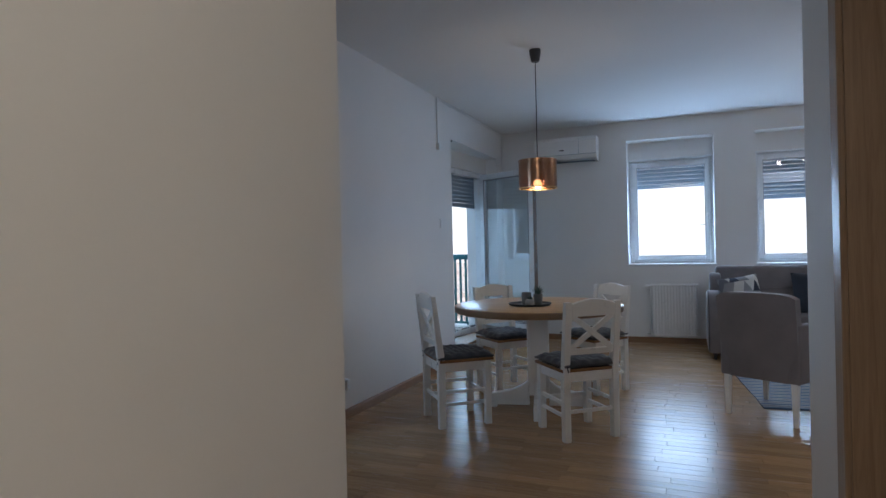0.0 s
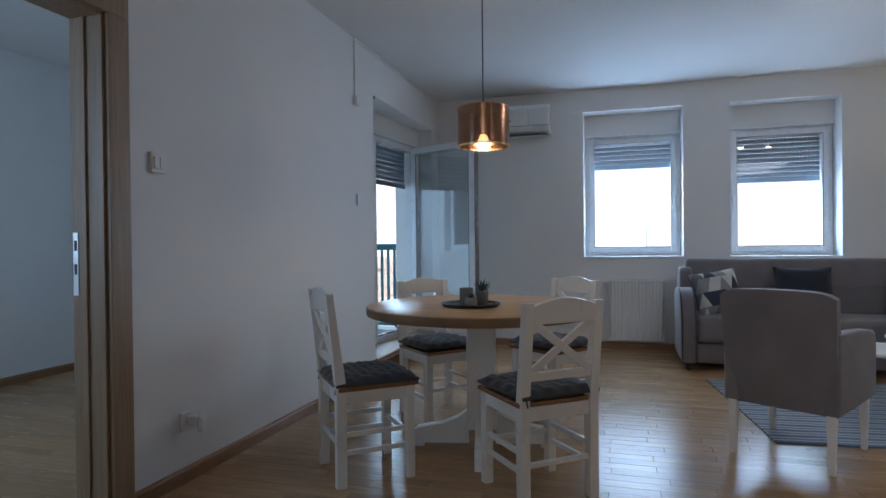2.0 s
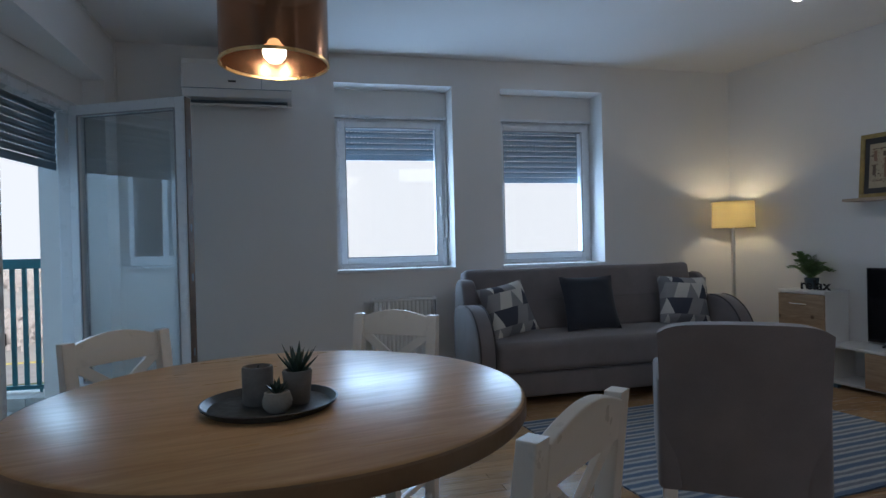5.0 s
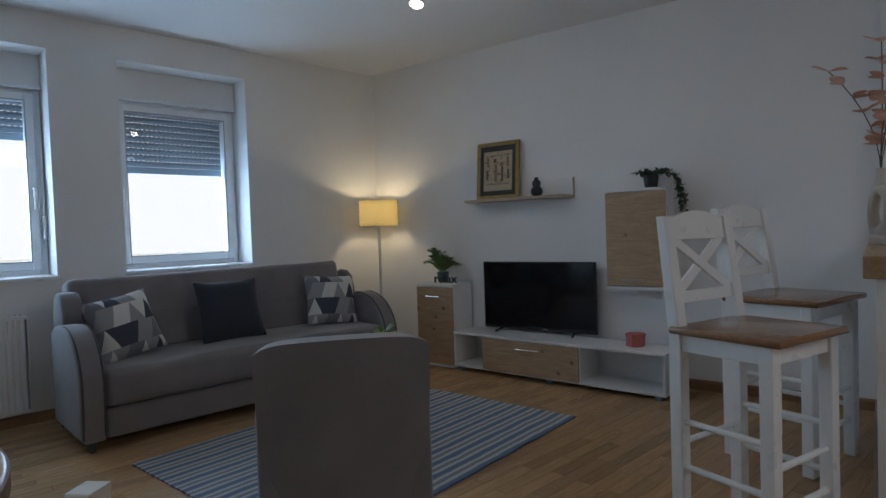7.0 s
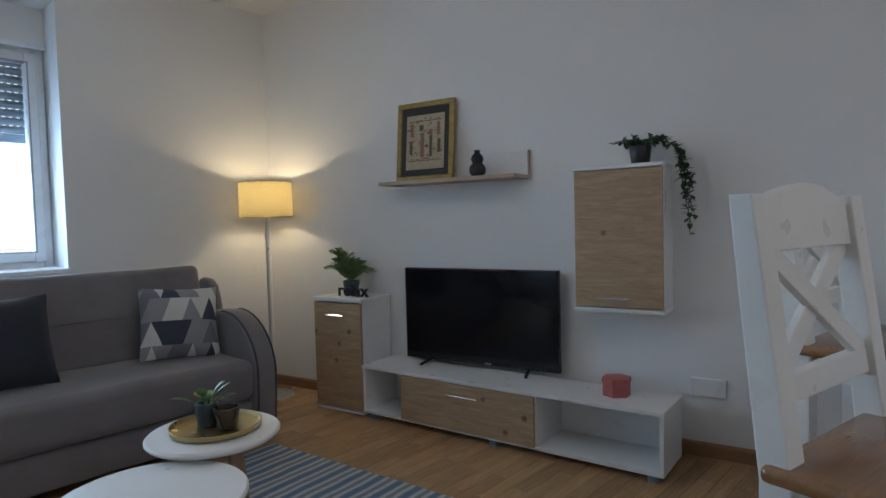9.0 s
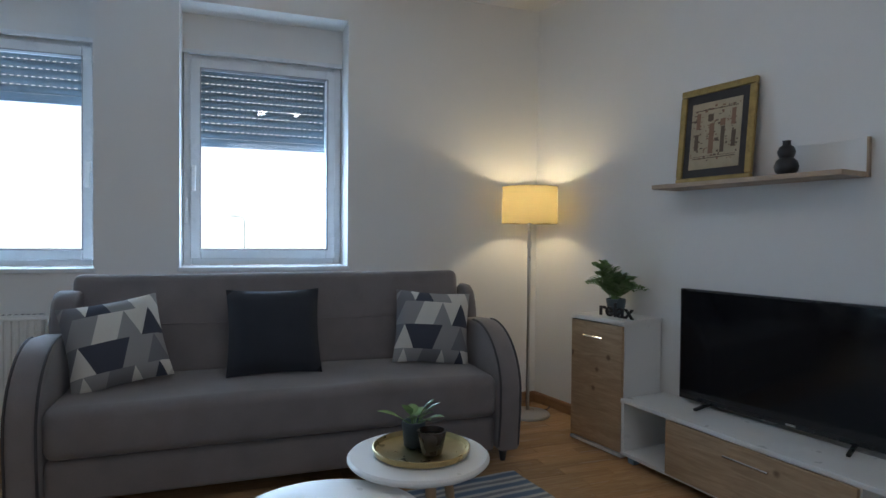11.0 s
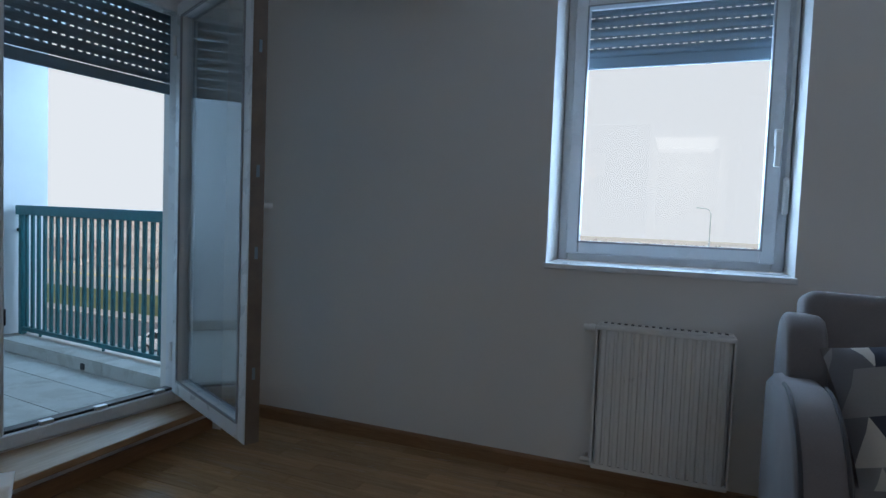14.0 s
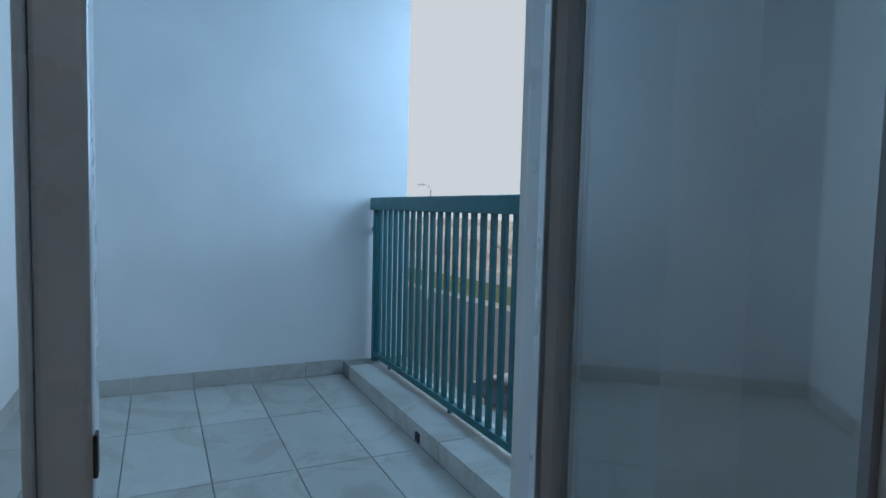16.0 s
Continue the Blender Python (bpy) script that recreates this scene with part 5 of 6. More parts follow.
part("dish", lathe([(0, 0), (0.128, 0), (0.138, 0.004), (0.142, 0.020), (0.139, 0.021), (0.134, 0.007), (0.126, 0.004), (0, 0.004)], 56), M["brass"], bt, smooth=True)
p = pot("plant_pot", "small blue-grey pot with a green leafy plant", 1.735, 5.375, 0.461, 0.030, 0.036, 0.075, M["tealpot"], "plant")
bm = bmesh.new()
rnd = random.Random(4)


def broad_leaf(bm, root, tip, width, droop=0.0):
    root, tip = Vector(root), Vector(tip)
    d = tip - root
    sd_ = d.cross(Vector((0, 0, 1)))
    sd_ = sd_.normalized() if sd_.length > 1e-5 else Vector((1, 0, 0))
    up = sd_.cross(d).normalized()
    rows_ = []
    for t, w in ((0, 0.08), (0.2, 0.7), (0.45, 1.0), (0.75, 0.7), (1, 0.04)):
        c = root + d * t - Vector((0, 0, droop * t * t))
        rows_.append([bm.verts.new(c + sd_ * width * w + up * width * 0.25 * w), bm.verts.new(c), bm.verts.new(c - sd_ * width * w + up * width * 0.25 * w)])
    for p_, q_ in zip(rows_, rows_[1:]):
        for i in range(2):
            bm.faces.new((p_[i], p_[i + 1], q_[i + 1], q_[i]))


for k in range(14):
    a, el = rnd.uniform(0, 6.28), rnd.uniform(0.5, 1.4)
    L = rnd.uniform(0.05, 0.10)
    r_ = (0.01 * math.cos(a), 0.01 * math.sin(a), 0.065)
    e_ = Vector((math.cos(a) * math.cos(el), math.sin(a) * math.cos(el), math.sin(el))) * L
    broad_leaf(bm, Vector(r_) + e_ * 0.4, Vector(r_) + e_ + Vector((0.02 * math.cos(a), 0.02 * math.sin(a), 0)), 0.018, 0.01)
    add_rod(bm, r_, Vector(r_) + e_ * 0.45, 0.0015, seg=5)
part("leaves", bm, M["leaf"], p, smooth=True)
p = pot("round_pot", "round dark brown glazed pot on the brass tray", 1.765, 5.30, 0.461, 0.030, 0.042, 0.068, M["brownpot"])

# ---- floor lamp ----
fl = thing("floor_lamp", "lit floor lamp with a cream drum shade and steel stem", "lamp", Matrix.Translation((2.935, 6.92, 0)))
part("base", lathe([(0, 0), (0.135, 0), (0.138, 0.006), (0.132, 0.014), (0.03, 0.022), (0.014, 0.03), (0, 0.03)], 48), M["steel"], fl, smooth=True)
part("stem", rod((0, 0, 0.025), (0, 0, 1.20), 0.0105, seg=16), M["steel"], fl, smooth=True)
part("joint", rod((0, 0, 1.02), (0, 0, 1.06), 0.014, seg=16), M["steel"], fl)
FR = 0.168
part("shade", lathe([(FR, 1.165), (FR - 0.004, 1.385)], 56), M["shade"], fl, "cream cloth shade glowing from within", smooth=True)
for z in (1.165, 1.383):
    part("shade_ring", lathe([(FR - 0.006, z), (FR + 0.001, z), (FR + 0.001, z + 0.005), (FR - 0.006, z + 0.005), (FR - 0.006, z)], 56), M["shade"], fl)
for k in range(3):
    a = 2 * math.pi * k / 3
    part("spider_arm", rod((0, 0, 1.19), ((FR - 0.004) * math.cos(a), (FR - 0.004) * math.sin(a), 1.169), 0.002, seg=6), M["steel"], fl)
b_ = part("bulb", lathe([(0, 1.20), (0.014, 1.205), (0.016, 1.26), (0.030, 1.29), (0.030, 1.315), (0.018, 1.338), (0, 1.344)], 24), M["bulb"], fl, "glowing bulb", smooth=True)
b_.visible_shadow = False
part("cord", tube([(0.12, 0.02, 0.008), (0.18, 0.06, 0.006), (0.24, 0.13, 0.006), (0.33, 0.17, 0.006)], 0.0035, 6), M["cord"], fl)

# ---- ceiling spot lamp ----
cs = thing("ceiling_spotlight", "chrome ceiling lamp with two lit adjustable spots", "lamp", Matrix.Translation((1.68, 5.10, 0)))
part("plate", lathe([(0, CZ - 0.0005), (0.055, CZ - 0.0005), (0.053, CZ - 0.022), (0, CZ - 0.024)], 32), M["chrome"], cs, smooth=True)
part("bar", box((-0.20, -0.012, CZ - 0.19), (0.20, 0.012, CZ - 0.162), 0.004), M["chrome"], cs)
part("stem", rod((0, 0, CZ - 0.165), (0, 0, CZ - 0.02), 0.008, seg=12), M["chrome"], cs, smooth=True)
for s in (-1, 1):
    hd = part("spot_head", lathe([(0.016, 0), (0.026, -0.012), (0.040, -0.070), (0.037, -0.070), (0.022, -0.012), (0.0, -0.008)], 24, m=Matrix.Translation((s * 0.165, 0, CZ - 0.20)) @ Matrix.Rotation(0.25 * s, 4, "Y")), M["chrome"], cs, smooth=True)
    gl = part("spot_bulb", lathe([(0, -0.090), (0.020, -0.085), (0.031, -0.068), (0.028, -0.045), (0.0, -0.035)], 20, m=Matrix.Translation((s * 0.165, 0, CZ - 0.20)) @ Matrix.Rotation(0.25 * s, 4, "Y")), M["spotbulb"], hd, "glowing spot bulb", smooth=True)
    gl.visible_shadow = False

# ---- media wall ----
sc = thing("small_cabinet", "white cabinet with a knotty oak door beside the television stand", "cabinet", EAST)
X0 = 3.052
part("side", box((X0 + 0.018, 6.158, 0.02), (RX - 0.012, 6.174, 0.655), 0.0015), M["white"], sc)
part("side", box((X0 + 0.018, 6.506, 0.02), (RX - 0.012, 6.522, 0.655), 0.0015), M["white"], sc)
part("top", box((X0 - 0.004, 6.152, 0.655), (RX - 0.010, 6.5226, 0.676), 0.002), M["white"], sc)
part("bottom", box((X0, 6.158, 0.005), (RX - 0.012, 6.522, 0.0195), 0.0015), M["white"], sc)
part("back", box((RX - 0.018, 6.174, 0.02), (RX - 0.013, 6.506, 0.655)), M["white"], sc)
dr = part("door", box((X0, 6.162, 0.028), (X0 + 0.017, 6.518, 0.648), 0.0015), M["knotty"], sc, "knotty oak door")


def bar_handle(parent, x, y, z, L):
    hnd = part("handle", rod((x - 0.022, y - L / 2, z), (x - 0.022, y + L / 2, z), 0.0055, seg=10), M["chrome"], parent, "chrome bar handle")
    for s in (-1, 1):
        part("post", rod((x - 0.022, y + s * (L / 2 - 0.012), z), (x + 0.001, y + s * (L / 2 - 0.012), z), 0.004, seg=8), M["chrome"], hnd)


bar_handle(dr, X0, 6.34, 0.575, 0.13)
tv = thing("tv_stand", "low white television stand with two open bays and an oak drawer", "tv stand", EAST @ turned((3.04, 6.15), -3.8))
TX, T0, T1, TZ = 3.04, 4.48, 6.150, 0.303
part("top", box((TX - 0.004, T0 - 0.004, TZ - 0.018), (RX - 0.012, T1, TZ), 0.002), M["white"], tv)
part("bottom", box((TX, T0, 0.030), (RX - 0.012, T1, 0.048), 0.002), M["white"], tv)
for y in (T0, 5.055, 5.845, T1 - 0.018):
    part("divider", box((TX + 0.002, y, 0.048), (RX - 0.014, y + 0.018, TZ - 0.018), 0.001), M["white"], tv)
part("back", box((RX - 0.020, T0 + 0.018, 0.048), (RX - 0.015, T1 - 0.018, TZ - 0.018)), M["white"], tv)
dr = part("drawer", box((TX - 0.014, 5.062, 0.045), (TX + 0.002, 5.858, TZ - 0.022), 0.0015), M["knotty"], tv, "knotty oak drawer front")
bar_handle(dr, TX - 0.014, 5.45, 0.228, 0.19)
for x in (TX + 0.03, RX - 0.05):
    for y in (T0 + 0.05, 5.30, T1 - 0.06):
        part("foot", box((x - 0.02, y - 0.02, 0), (x + 0.02, y + 0.02, 0.030), 0.002), M["shutter"], tv)
wc = thing("wall_cabinet", "white wall cabinet with a knotty oak door", "cabinet", EAST)
CX, C0, C1 = 3.14, 4.52, 4.920
for y in (C0, C1 - 0.016):
    part("side", box((CX + 0.018, y, 0.690), (RX - 0.001, y + 0.016, 1.323), 0.0015), M["white"], wc)
part("top", box((CX - 0.002, C0 - 0.003, 1.323), (RX - 0.001, C1 + 0.003, 1.341), 0.002), M["white"], wc)
part("bottom", box((CX - 0.004, C0 - 0.004, 0.670), (RX - 0.001, C1 + 0.004, 0.689), 0.002), M["white"], wc)
part("back", box((RX - 0.008, C0 + 0.016, 0.690), (RX - 0.002, C1 - 0.016, 1.323)), M["white"], wc)
dr = part("door", box((CX, C0 + 0.002, 0.694), (CX + 0.017, C1 - 0.002, 1.319), 0.0015), M["knotty"], wc, "knotty oak door with dark knots")
bar_handle(dr, CX, 4.735, 0.735, 0.15)
sh = thing("wall_shelf", "pale oak wall shelf with a white back panel", "shelf", EAST)
part("board", box((3.150, 5.23, 1.318), (RX - 0.001, 6.08, 1.338), 0.002), M["shelfwood"], sh)
part("back_panel", box((RX - 0.017, 5.23, 1.3385), (RX - 0.001, 5.52, 1.465), 0.002), M["white"], sh)
part("back_end", box((RX - 0.020, 5.222, 1.318), (RX - 0.0005, 5.2295, 1.468), 0.001), M["shelfwood"], sh)

tvs = thing("television", "black flat television on splayed feet, switched off", "television", EAST)
VX, V0, V1, VZ0, VZ1 = 3.25, 5.045, 5.983, 0.325, 0.846
part("housing", box((VX + 0.006, V0 + 0.05, VZ0 + 0.04), (VX + 0.06, V1 - 0.05, VZ1 - 0.06), 0.012), M["tvblack"], tvs)
part("bezel", box((VX, V0, VZ0), (VX + 0.028, V1, VZ1), 0.004), M["tvblack"], tvs)
part("screen", box((VX - 0.0015, V0 + 0.009, VZ0 + 0.022), (VX + 0.001, V1 - 0.009, VZ1 - 0.009)), M["screen"], tvs, "glossy dark screen")
part("logo", box((VX - 0.002, 5.43, VZ0 + 0.006), (VX + 0.001, 5.47, VZ0 + 0.014)), M["steel"], tvs)
for y, s in ((V0 + 0.17, 1), (V1 - 0.17, -1)):
    bm = bmesh.new()
    add_beam(bm, (VX + 0.015, y, VZ0 + 0.008), (VX - 0.085, y - s * 0.02, TZ + 0.007), 0.016, 0.012, 0.003)
    add_beam(bm, (VX + 0.015, y, VZ0 + 0.008), (VX + 0.085, y + s * 0.02, TZ + 0.007), 0.016, 0.012, 0.003)
    part("foot", bm, M["tvblack"], tvs)

pf = thing("picture_frame", "gilt framed antique style print leaning on the shelf", "picture", EAST @ Matrix.Translation((3.262, 5.845, 1.3385)) @ Matrix.Rotation(radians(5.5), 4, "Y"))
PW, PH = 0.385, 0.458
for a, b in (((-PW / 2, 0), (PW / 2, 0.032)), ((-PW / 2, PH - 0.032), (PW / 2, PH)), ((-PW / 2, 0.032), (-PW / 2 + 0.032, PH - 0.032)), ((PW / 2 - 0.032, 0.032), (PW / 2, PH - 0.032))):
    part("moulding", box((0.0, a[0], a[1]), (0.024, b[0], b[1]), 0.006), M["goldframe"], pf)
part("mount", box((0.010, -PW / 2 + 0.03, 0.03), (0.014, PW / 2 - 0.03, PH - 0.03)), M["mat"], pf, "dark mount board")
pr = part("print", box((0.0075, -0.128, 0.070), (0.0102, 0.128, PH - 0.075)), M["papyrus"], pf, "tan papyrus print")
rnd = random.Random(8)
for y0, y1, z0, z1, mt in ((-0.11, 0.11, 0.118, 0.122, "ink"), (-0.11, 0.11, 0.128, 0.130, "ink"), (-0.11, 0.11, 0.345, 0.349, "ink"), (-0.105, -0.085, 0.16, 0.235, "ink"), (0.085, 0.105, 0.16, 0.235, "ink"),
                           (-0.10, -0.08, 0.26, 0.335, "inkred"), (0.08, 0.10, 0.26, 0.335, "inkred"), (-0.05, -0.03, 0.14, 0.26, "ink"), (0.005, 0.03, 0.14, 0.28, "inkred"), (-0.05, -0.025, 0.262, 0.295, "inkred"), (0.012, 0.04, 0.292, 0.325, "ink"), (-0.02, 0.0, 0.20, 0.21, "ink")):
    part("ink_mark", box((0.0068, y0, z0), (0.0078, y1, z1)), M[mt], pr)
for mt in ("ink", "inkred"):
    bm = bmesh.new()
    for k in range(60):
        yy, zz, ww = rnd.uniform(-0.12, 0.12), rnd.uniform(0.10, 0.36), rnd.uniform(0.003, 0.016)
        add_box(bm, (0.0070, yy, zz), (0.0077, yy + ww, zz + rnd.uniform(0.002, 0.010)))
    tagged(part("ink_strokes", bm, M[mt], pr), "fine ink strokes", kind="stuff")
gv = thing("gourd_vase", "small black double-gourd vase on the shelf", "vase", EAST @ Matrix.Translation((3.245, 5.485, 1.3385)) @ Matrix.Scale(0.85, 4))
part("body", lathe([(0, 0), (0.028, 0), (0.048, 0.02), (0.054, 0.045), (0.045, 0.072), (0.030, 0.085), (0.036, 0.098), (0.040, 0.115), (0.032, 0.135), (0.018, 0.146), (0.017, 0.160), (0.020, 0.166), (0.014, 0.166), (0.012, 0.15)], 36), M["blackpot"], gv, smooth=True)

p = pot("fern_pot", "leafy green fern in a dark pot on the small cabinet", 3.215, 6.36, 0.677, 0.040, 0.052, 0.085, M["tealpot"], "plant", EAST)
bm = bmesh.new()
rnd = random.Random(12)
for k in range(34):
    a, el, L = rnd.uniform(0, 6.28), rnd.uniform(0.75, 1.5), rnd.uniform(0.19, 0.33)
    if math.cos(a) > 0.25:
        L *= 0.6
    d = Vector((math.cos(a) * math.cos(el), math.sin(a) * math.cos(el), math.sin(el)))
    prev = Vector((0.01 * math.cos(a), 0.01 * math.sin(a), 0.075))
    for j in range(1, 9):
        t = j / 8
        cur = Vector((0.01 * math.cos(a), 0.01 * math.sin(a), 0.075)) + d * L * t - Vector((0, 0, 0.10 * t * t * L / 0.2))
        add_rod(bm, prev, cur, 0.0012, seg=4)
        sd_ = d.cross(Vector((0, 0, 1))).normalized()
        for s in (-1, 1):
            broad_leaf(bm, cur, cur + (sd_ * s * 0.8 + d * 0.7) * 0.056 * (1.15 - 0.6 * t), 0.0085, 0.006)
        prev = cur
bmesh.ops.transform(bm, matrix=Matrix.Translation((-0.01, 0, 0.075)) @ Matrix.Diagonal((1.1, 1.2, 1.4, 1)) @ Matrix.Translation((0, 0, -0.075)), verts=bm.verts[:])
part("leaves", bm, M["leaf"], p, smooth=True)
tx = bpy.data.curves.new("word_letters", "FONT")
tx.body, tx.size, tx.extrude, tx.align_x, tx.bevel_depth = "relax", 0.115, 0.004, "CENTER", 0.0014
tob = new("word_source", tx)
dg = bpy.context.evaluated_depsgraph_get()
me = bpy.data.meshes.new_from_object(tob.evaluated_get(dg))
bpy.data.objects.remove(tob)
bm = bmesh.new()
bm.from_mesh(me)
bmesh.ops.transform(bm, matrix=EAST @ Matrix.Translation((3.12, 6.27, 0.681)) @ Matrix.Rotation(radians(-90), 4, "Z") @ Matrix.Rotation(radians(90), 4, "X") @ Matrix.Diagonal((1.0, 0.9, 1, 1)), verts=bm.verts[:])
tagged(make("word_ornament", bm, M["blackpot"]), "black cut-out ornament of the word relax on the cabinet", "ornament")

p = pot("trailing_plant_pot", "trailing green plant in a black pot on the wall cabinet", 3.25, 4.64, 1.3415, 0.040, 0.050, 0.085, M["blackpot"], "plant", EAST)
bm = bmesh.new()
rnd = random.Random(21)


def vine(bm, pts, size, per=2):
    pts = [Vector(q) for q in pts]
    for a, b in zip(pts, pts[1:]):
        add_rod(bm, a, b, 0.0014, seg=4)
        for k in range(per):
            c = a.lerp(b, (k + 0.5) / per)
            d = Vector((rnd.uniform(-1, 0.3), rnd.uniform(-1, 1), rnd.uniform(-0.6, 0.8))).normalized()
            broad_leaf(bm, c, c + d * size * rnd.uniform(0.7, 1.2), size * 0.36, 0.004)


for k in range(16):
    a, L = rnd.uniform(0, 6.28), rnd.uniform(0.06, 0.13)
    pts = [(0.02 * math.cos(a), 0.02 * math.sin(a), 0.075)]
    for j in range(1, 6):
        t = j / 5
        pts.append((0.02 * math.cos(a) + L * t * math.cos(a) * (0.35 if math.cos(a) > 0 else 1), 0.02 * math.sin(a) + L * t * math.sin(a), 0.075 + 0.10 * t - 0.07 * t * t))
    vine(bm, pts, 0.030)
for k in range(7):
    off = rnd.uniform(-0.02, 0.03)
    pts = [(0.0, -0.02, 0.08), (off - 0.02, -0.08, 0.11), (off - 0.03, -0.155, 0.07)]
    drop = rnd.uniform(0.16, 0.40)
    for j in range(1, 10):
        t = j / 9
        pts.append((off - 0.03 + rnd.uniform(-0.012, 0.012), -0.17 - 0.055 * t + rnd.uniform(-0.015, 0.015), 0.07 - drop * t))
    vine(bm, pts, 0.032)
part("leaves", bm, M["darkleaf"], p, smooth=True)

gb = thing("gift_box", "small coral pink hexagonal box on the television stand", "box", EAST @ Matrix.Translation((3.10, 4.72, TZ)))
part("body", lathe([(0, 0), (0.062, 0), (0.062, 0.062), (0, 0.062)], 6), M["pink"], gb)
part("lid", lathe([(0, 0.062), (0.066, 0.062), (0.066, 0.082), (0.03, 0.086), (0, 0.086)], 6), M["pink"], gb)
sk = thing("wall_socket", "white double wall socket near the floor", "socket", EAST @ Matrix.Translation((RX, 4.37, 0.32)))
part("plate", box((-0.012, -0.075, -0.042), (-0.0005, 0.075, 0.042), 0.004), M["white"], sk)
for s in (-1, 1):
    part("well", rod((-0.0135, s * 0.036, 0), (-0.012, s * 0.036, 0), 0.021, seg=20), M["white"], sk)

# ---- breakfast bar ----
bm_ = Matrix.Translation((2.07, 3.22, 0)) @ rot(10.0)
br = thing("breakfast_bar", "breakfast bar with an oak top on a white half wall", "bar counter", bm_)
part("top", box((0.0, -0.34, 0.900), (1.80, 0.0, 0.975), 0.004), M["barwood"], br, "oak bar top")
part("half_wall", box((0.02, -0.31, 0.0), (1.80, -0.035, 0.8995), 0.003), M["wall"], br, "white painted half wall")
part("skirting", box((0.02, -0.0345, 0.0), (1.80, -0.02, 0.064), 0.003), M["base"], br)


def bar_stool(m, group):
    c = thing("bar_stool", "white cross-back bar stool with a honey wood seat", "bar stool", m, group)
    w, d, leg, hs = 0.365, 0.36, 0.044, 0.688
    x, yb, yf = w / 2 - leg / 2, -d / 2 + leg / 2, d / 2 - leg / 2
    for s in (-1, 1):
        part("leg", box((s * x - leg / 2, yf - leg / 2, 0), (s * x + leg / 2, yf + leg / 2, hs), 0.004), M["chairwhite"], c)
        prof = [(yb - 0.022, 0.0), (yb + 0.022, 0.0), (yb + 0.024, hs), (yb - 0.030, hs + 0.41), (yb - 0.064, hs + 0.41), (yb - 0.022, hs)]
        part("back_post", slab(prof, s * x - leg / 2, s * x + leg / 2, "x", 0.003), M["chairwhite"], c)
        part("side_apron", box((s * x - 0.011, yb + 0.022, hs - 0.06), (s * x + 0.011, yf - leg / 2, hs), 0.003), M["chairwhite"], c)
        for z in (0.22, 0.38):
            part("side_stretcher", rod((s * x, yb + 0.02, z), (s * x, yf - leg / 2 + 0.004, z), 0.011, seg=12), M["chairwhite"], c, smooth=True)
    for y in (yf, yb):
        part("apron", box((-x + leg / 2, y - 0.011, hs - 0.06), (x - leg / 2, y + 0.011, hs), 0.003), M["chairwhite"], c)
        part("stretcher", rod((-x + leg / 2 - 0.004, y, 0.30), (x - leg / 2 + 0.004, y, 0.30), 0.011, seg=12), M["chairwhite"], c, smooth=True)
    part("stretcher", rod((-x + leg / 2 - 0.004, yf, 0.16), (x - leg / 2 + 0.004, yf, 0.16), 0.011, seg=12), M["chairwhite"], c, smooth=True)
    bm = bmesh.new()
    add_box(bm, (-w / 2 - 0.012, -d / 2 + 0.006, hs), (w / 2 + 0.012, d / 2 + 0.03, hs + 0.026), 0.010, None, 3)
    part("seat", bm, M["seatwood"], c, "honey coloured wooden seat", smooth=True)
    lean = math.radians(7.2)
    tilt = Matrix.Translation((0, yb, hs)) @ Matrix.Rotation(lean, 4, "X")
    top = [(-x + 0.021, 0.325), (x - 0.021, 0.325), (x - 0.021, 0.40)] + [((x - 0.021) * (1 - 2 * k / 14), 0.40 + 0.032 * math.sin(math.pi * k / 14)) for k in range(1, 14)] + [(-x + 0.021, 0.40)]
    for name, o in (("top_rail", top), ("lower_rail", [(-x + 0.021, 0.10), (x - 0.021, 0.10), (x - 0.021, 0.142), (-x + 0.021, 0.142)])):
        bm = slab(o, -0.012, 0.012, "y", 0.003)
        bmesh.ops.transform(bm, matrix=tilt, verts=bm.verts[:])
        part(name, bm, M["chairwhite"], c)
    for s in (-1, 1):
        bm = beam((-s * (x - 0.026), s * 0.004, 0.138), (s * (x - 0.026), s * 0.004, 0.33), 0.034, 0.014, 0.002, up=(0, 1, 0))
        bmesh.ops.transform(bm, matrix=tilt, verts=bm.verts[:])
        part("cross_bar", bm, M["chairwhite"], c)
    return c


bs = bar_stool(facing(1.945, 3.525, -0.21, -0.978) @ Matrix.Diagonal((1.12, 1.05, 1.03, 1)), "stools at the breakfast bar")
copy_thing(bs, facing(2.80, 3.65, -0.16, -0.987) @ Matrix.Diagonal((1.12, 1.05, 1.03, 1)))

vs = thing("loop_vase", "sand coloured ceramic vase with a hole through its body", "vase", Matrix.Translation((2.98, 3.325, 0.976)) @ rot(50) @ Matrix.Diagonal((0.85, 0.85, 0.95, 1)))
bm = bmesh.new()
ring = []
for k in range(28):
    a = 2 * math.pi * k / 28
    cx, cz = 0.052 * math.cos(a), 0.155 + 0.105 * math.sin(a)
    rr = 0.026 + 0.018 * max(0, -math.sin(a)) ** 2
    nx, nz = math.cos(a), math.sin(a)
    ring.append([bm.verts.new((cx + rr * nx * math.cos(b), rr * 1.05 * math.sin(b), cz + rr * nz * math.cos(b))) for b in [2 * math.pi * j / 12 for j in range(12)]])
for k in range(28):
    for j in range(12):
        bm.faces.new((ring[k][j], ring[(k + 1) % 28][j], ring[(k + 1) % 28][(j + 1) % 12], ring[k][(j + 1) % 12]))
part("loop_body", bm, M["vase"], vs, smooth=True)
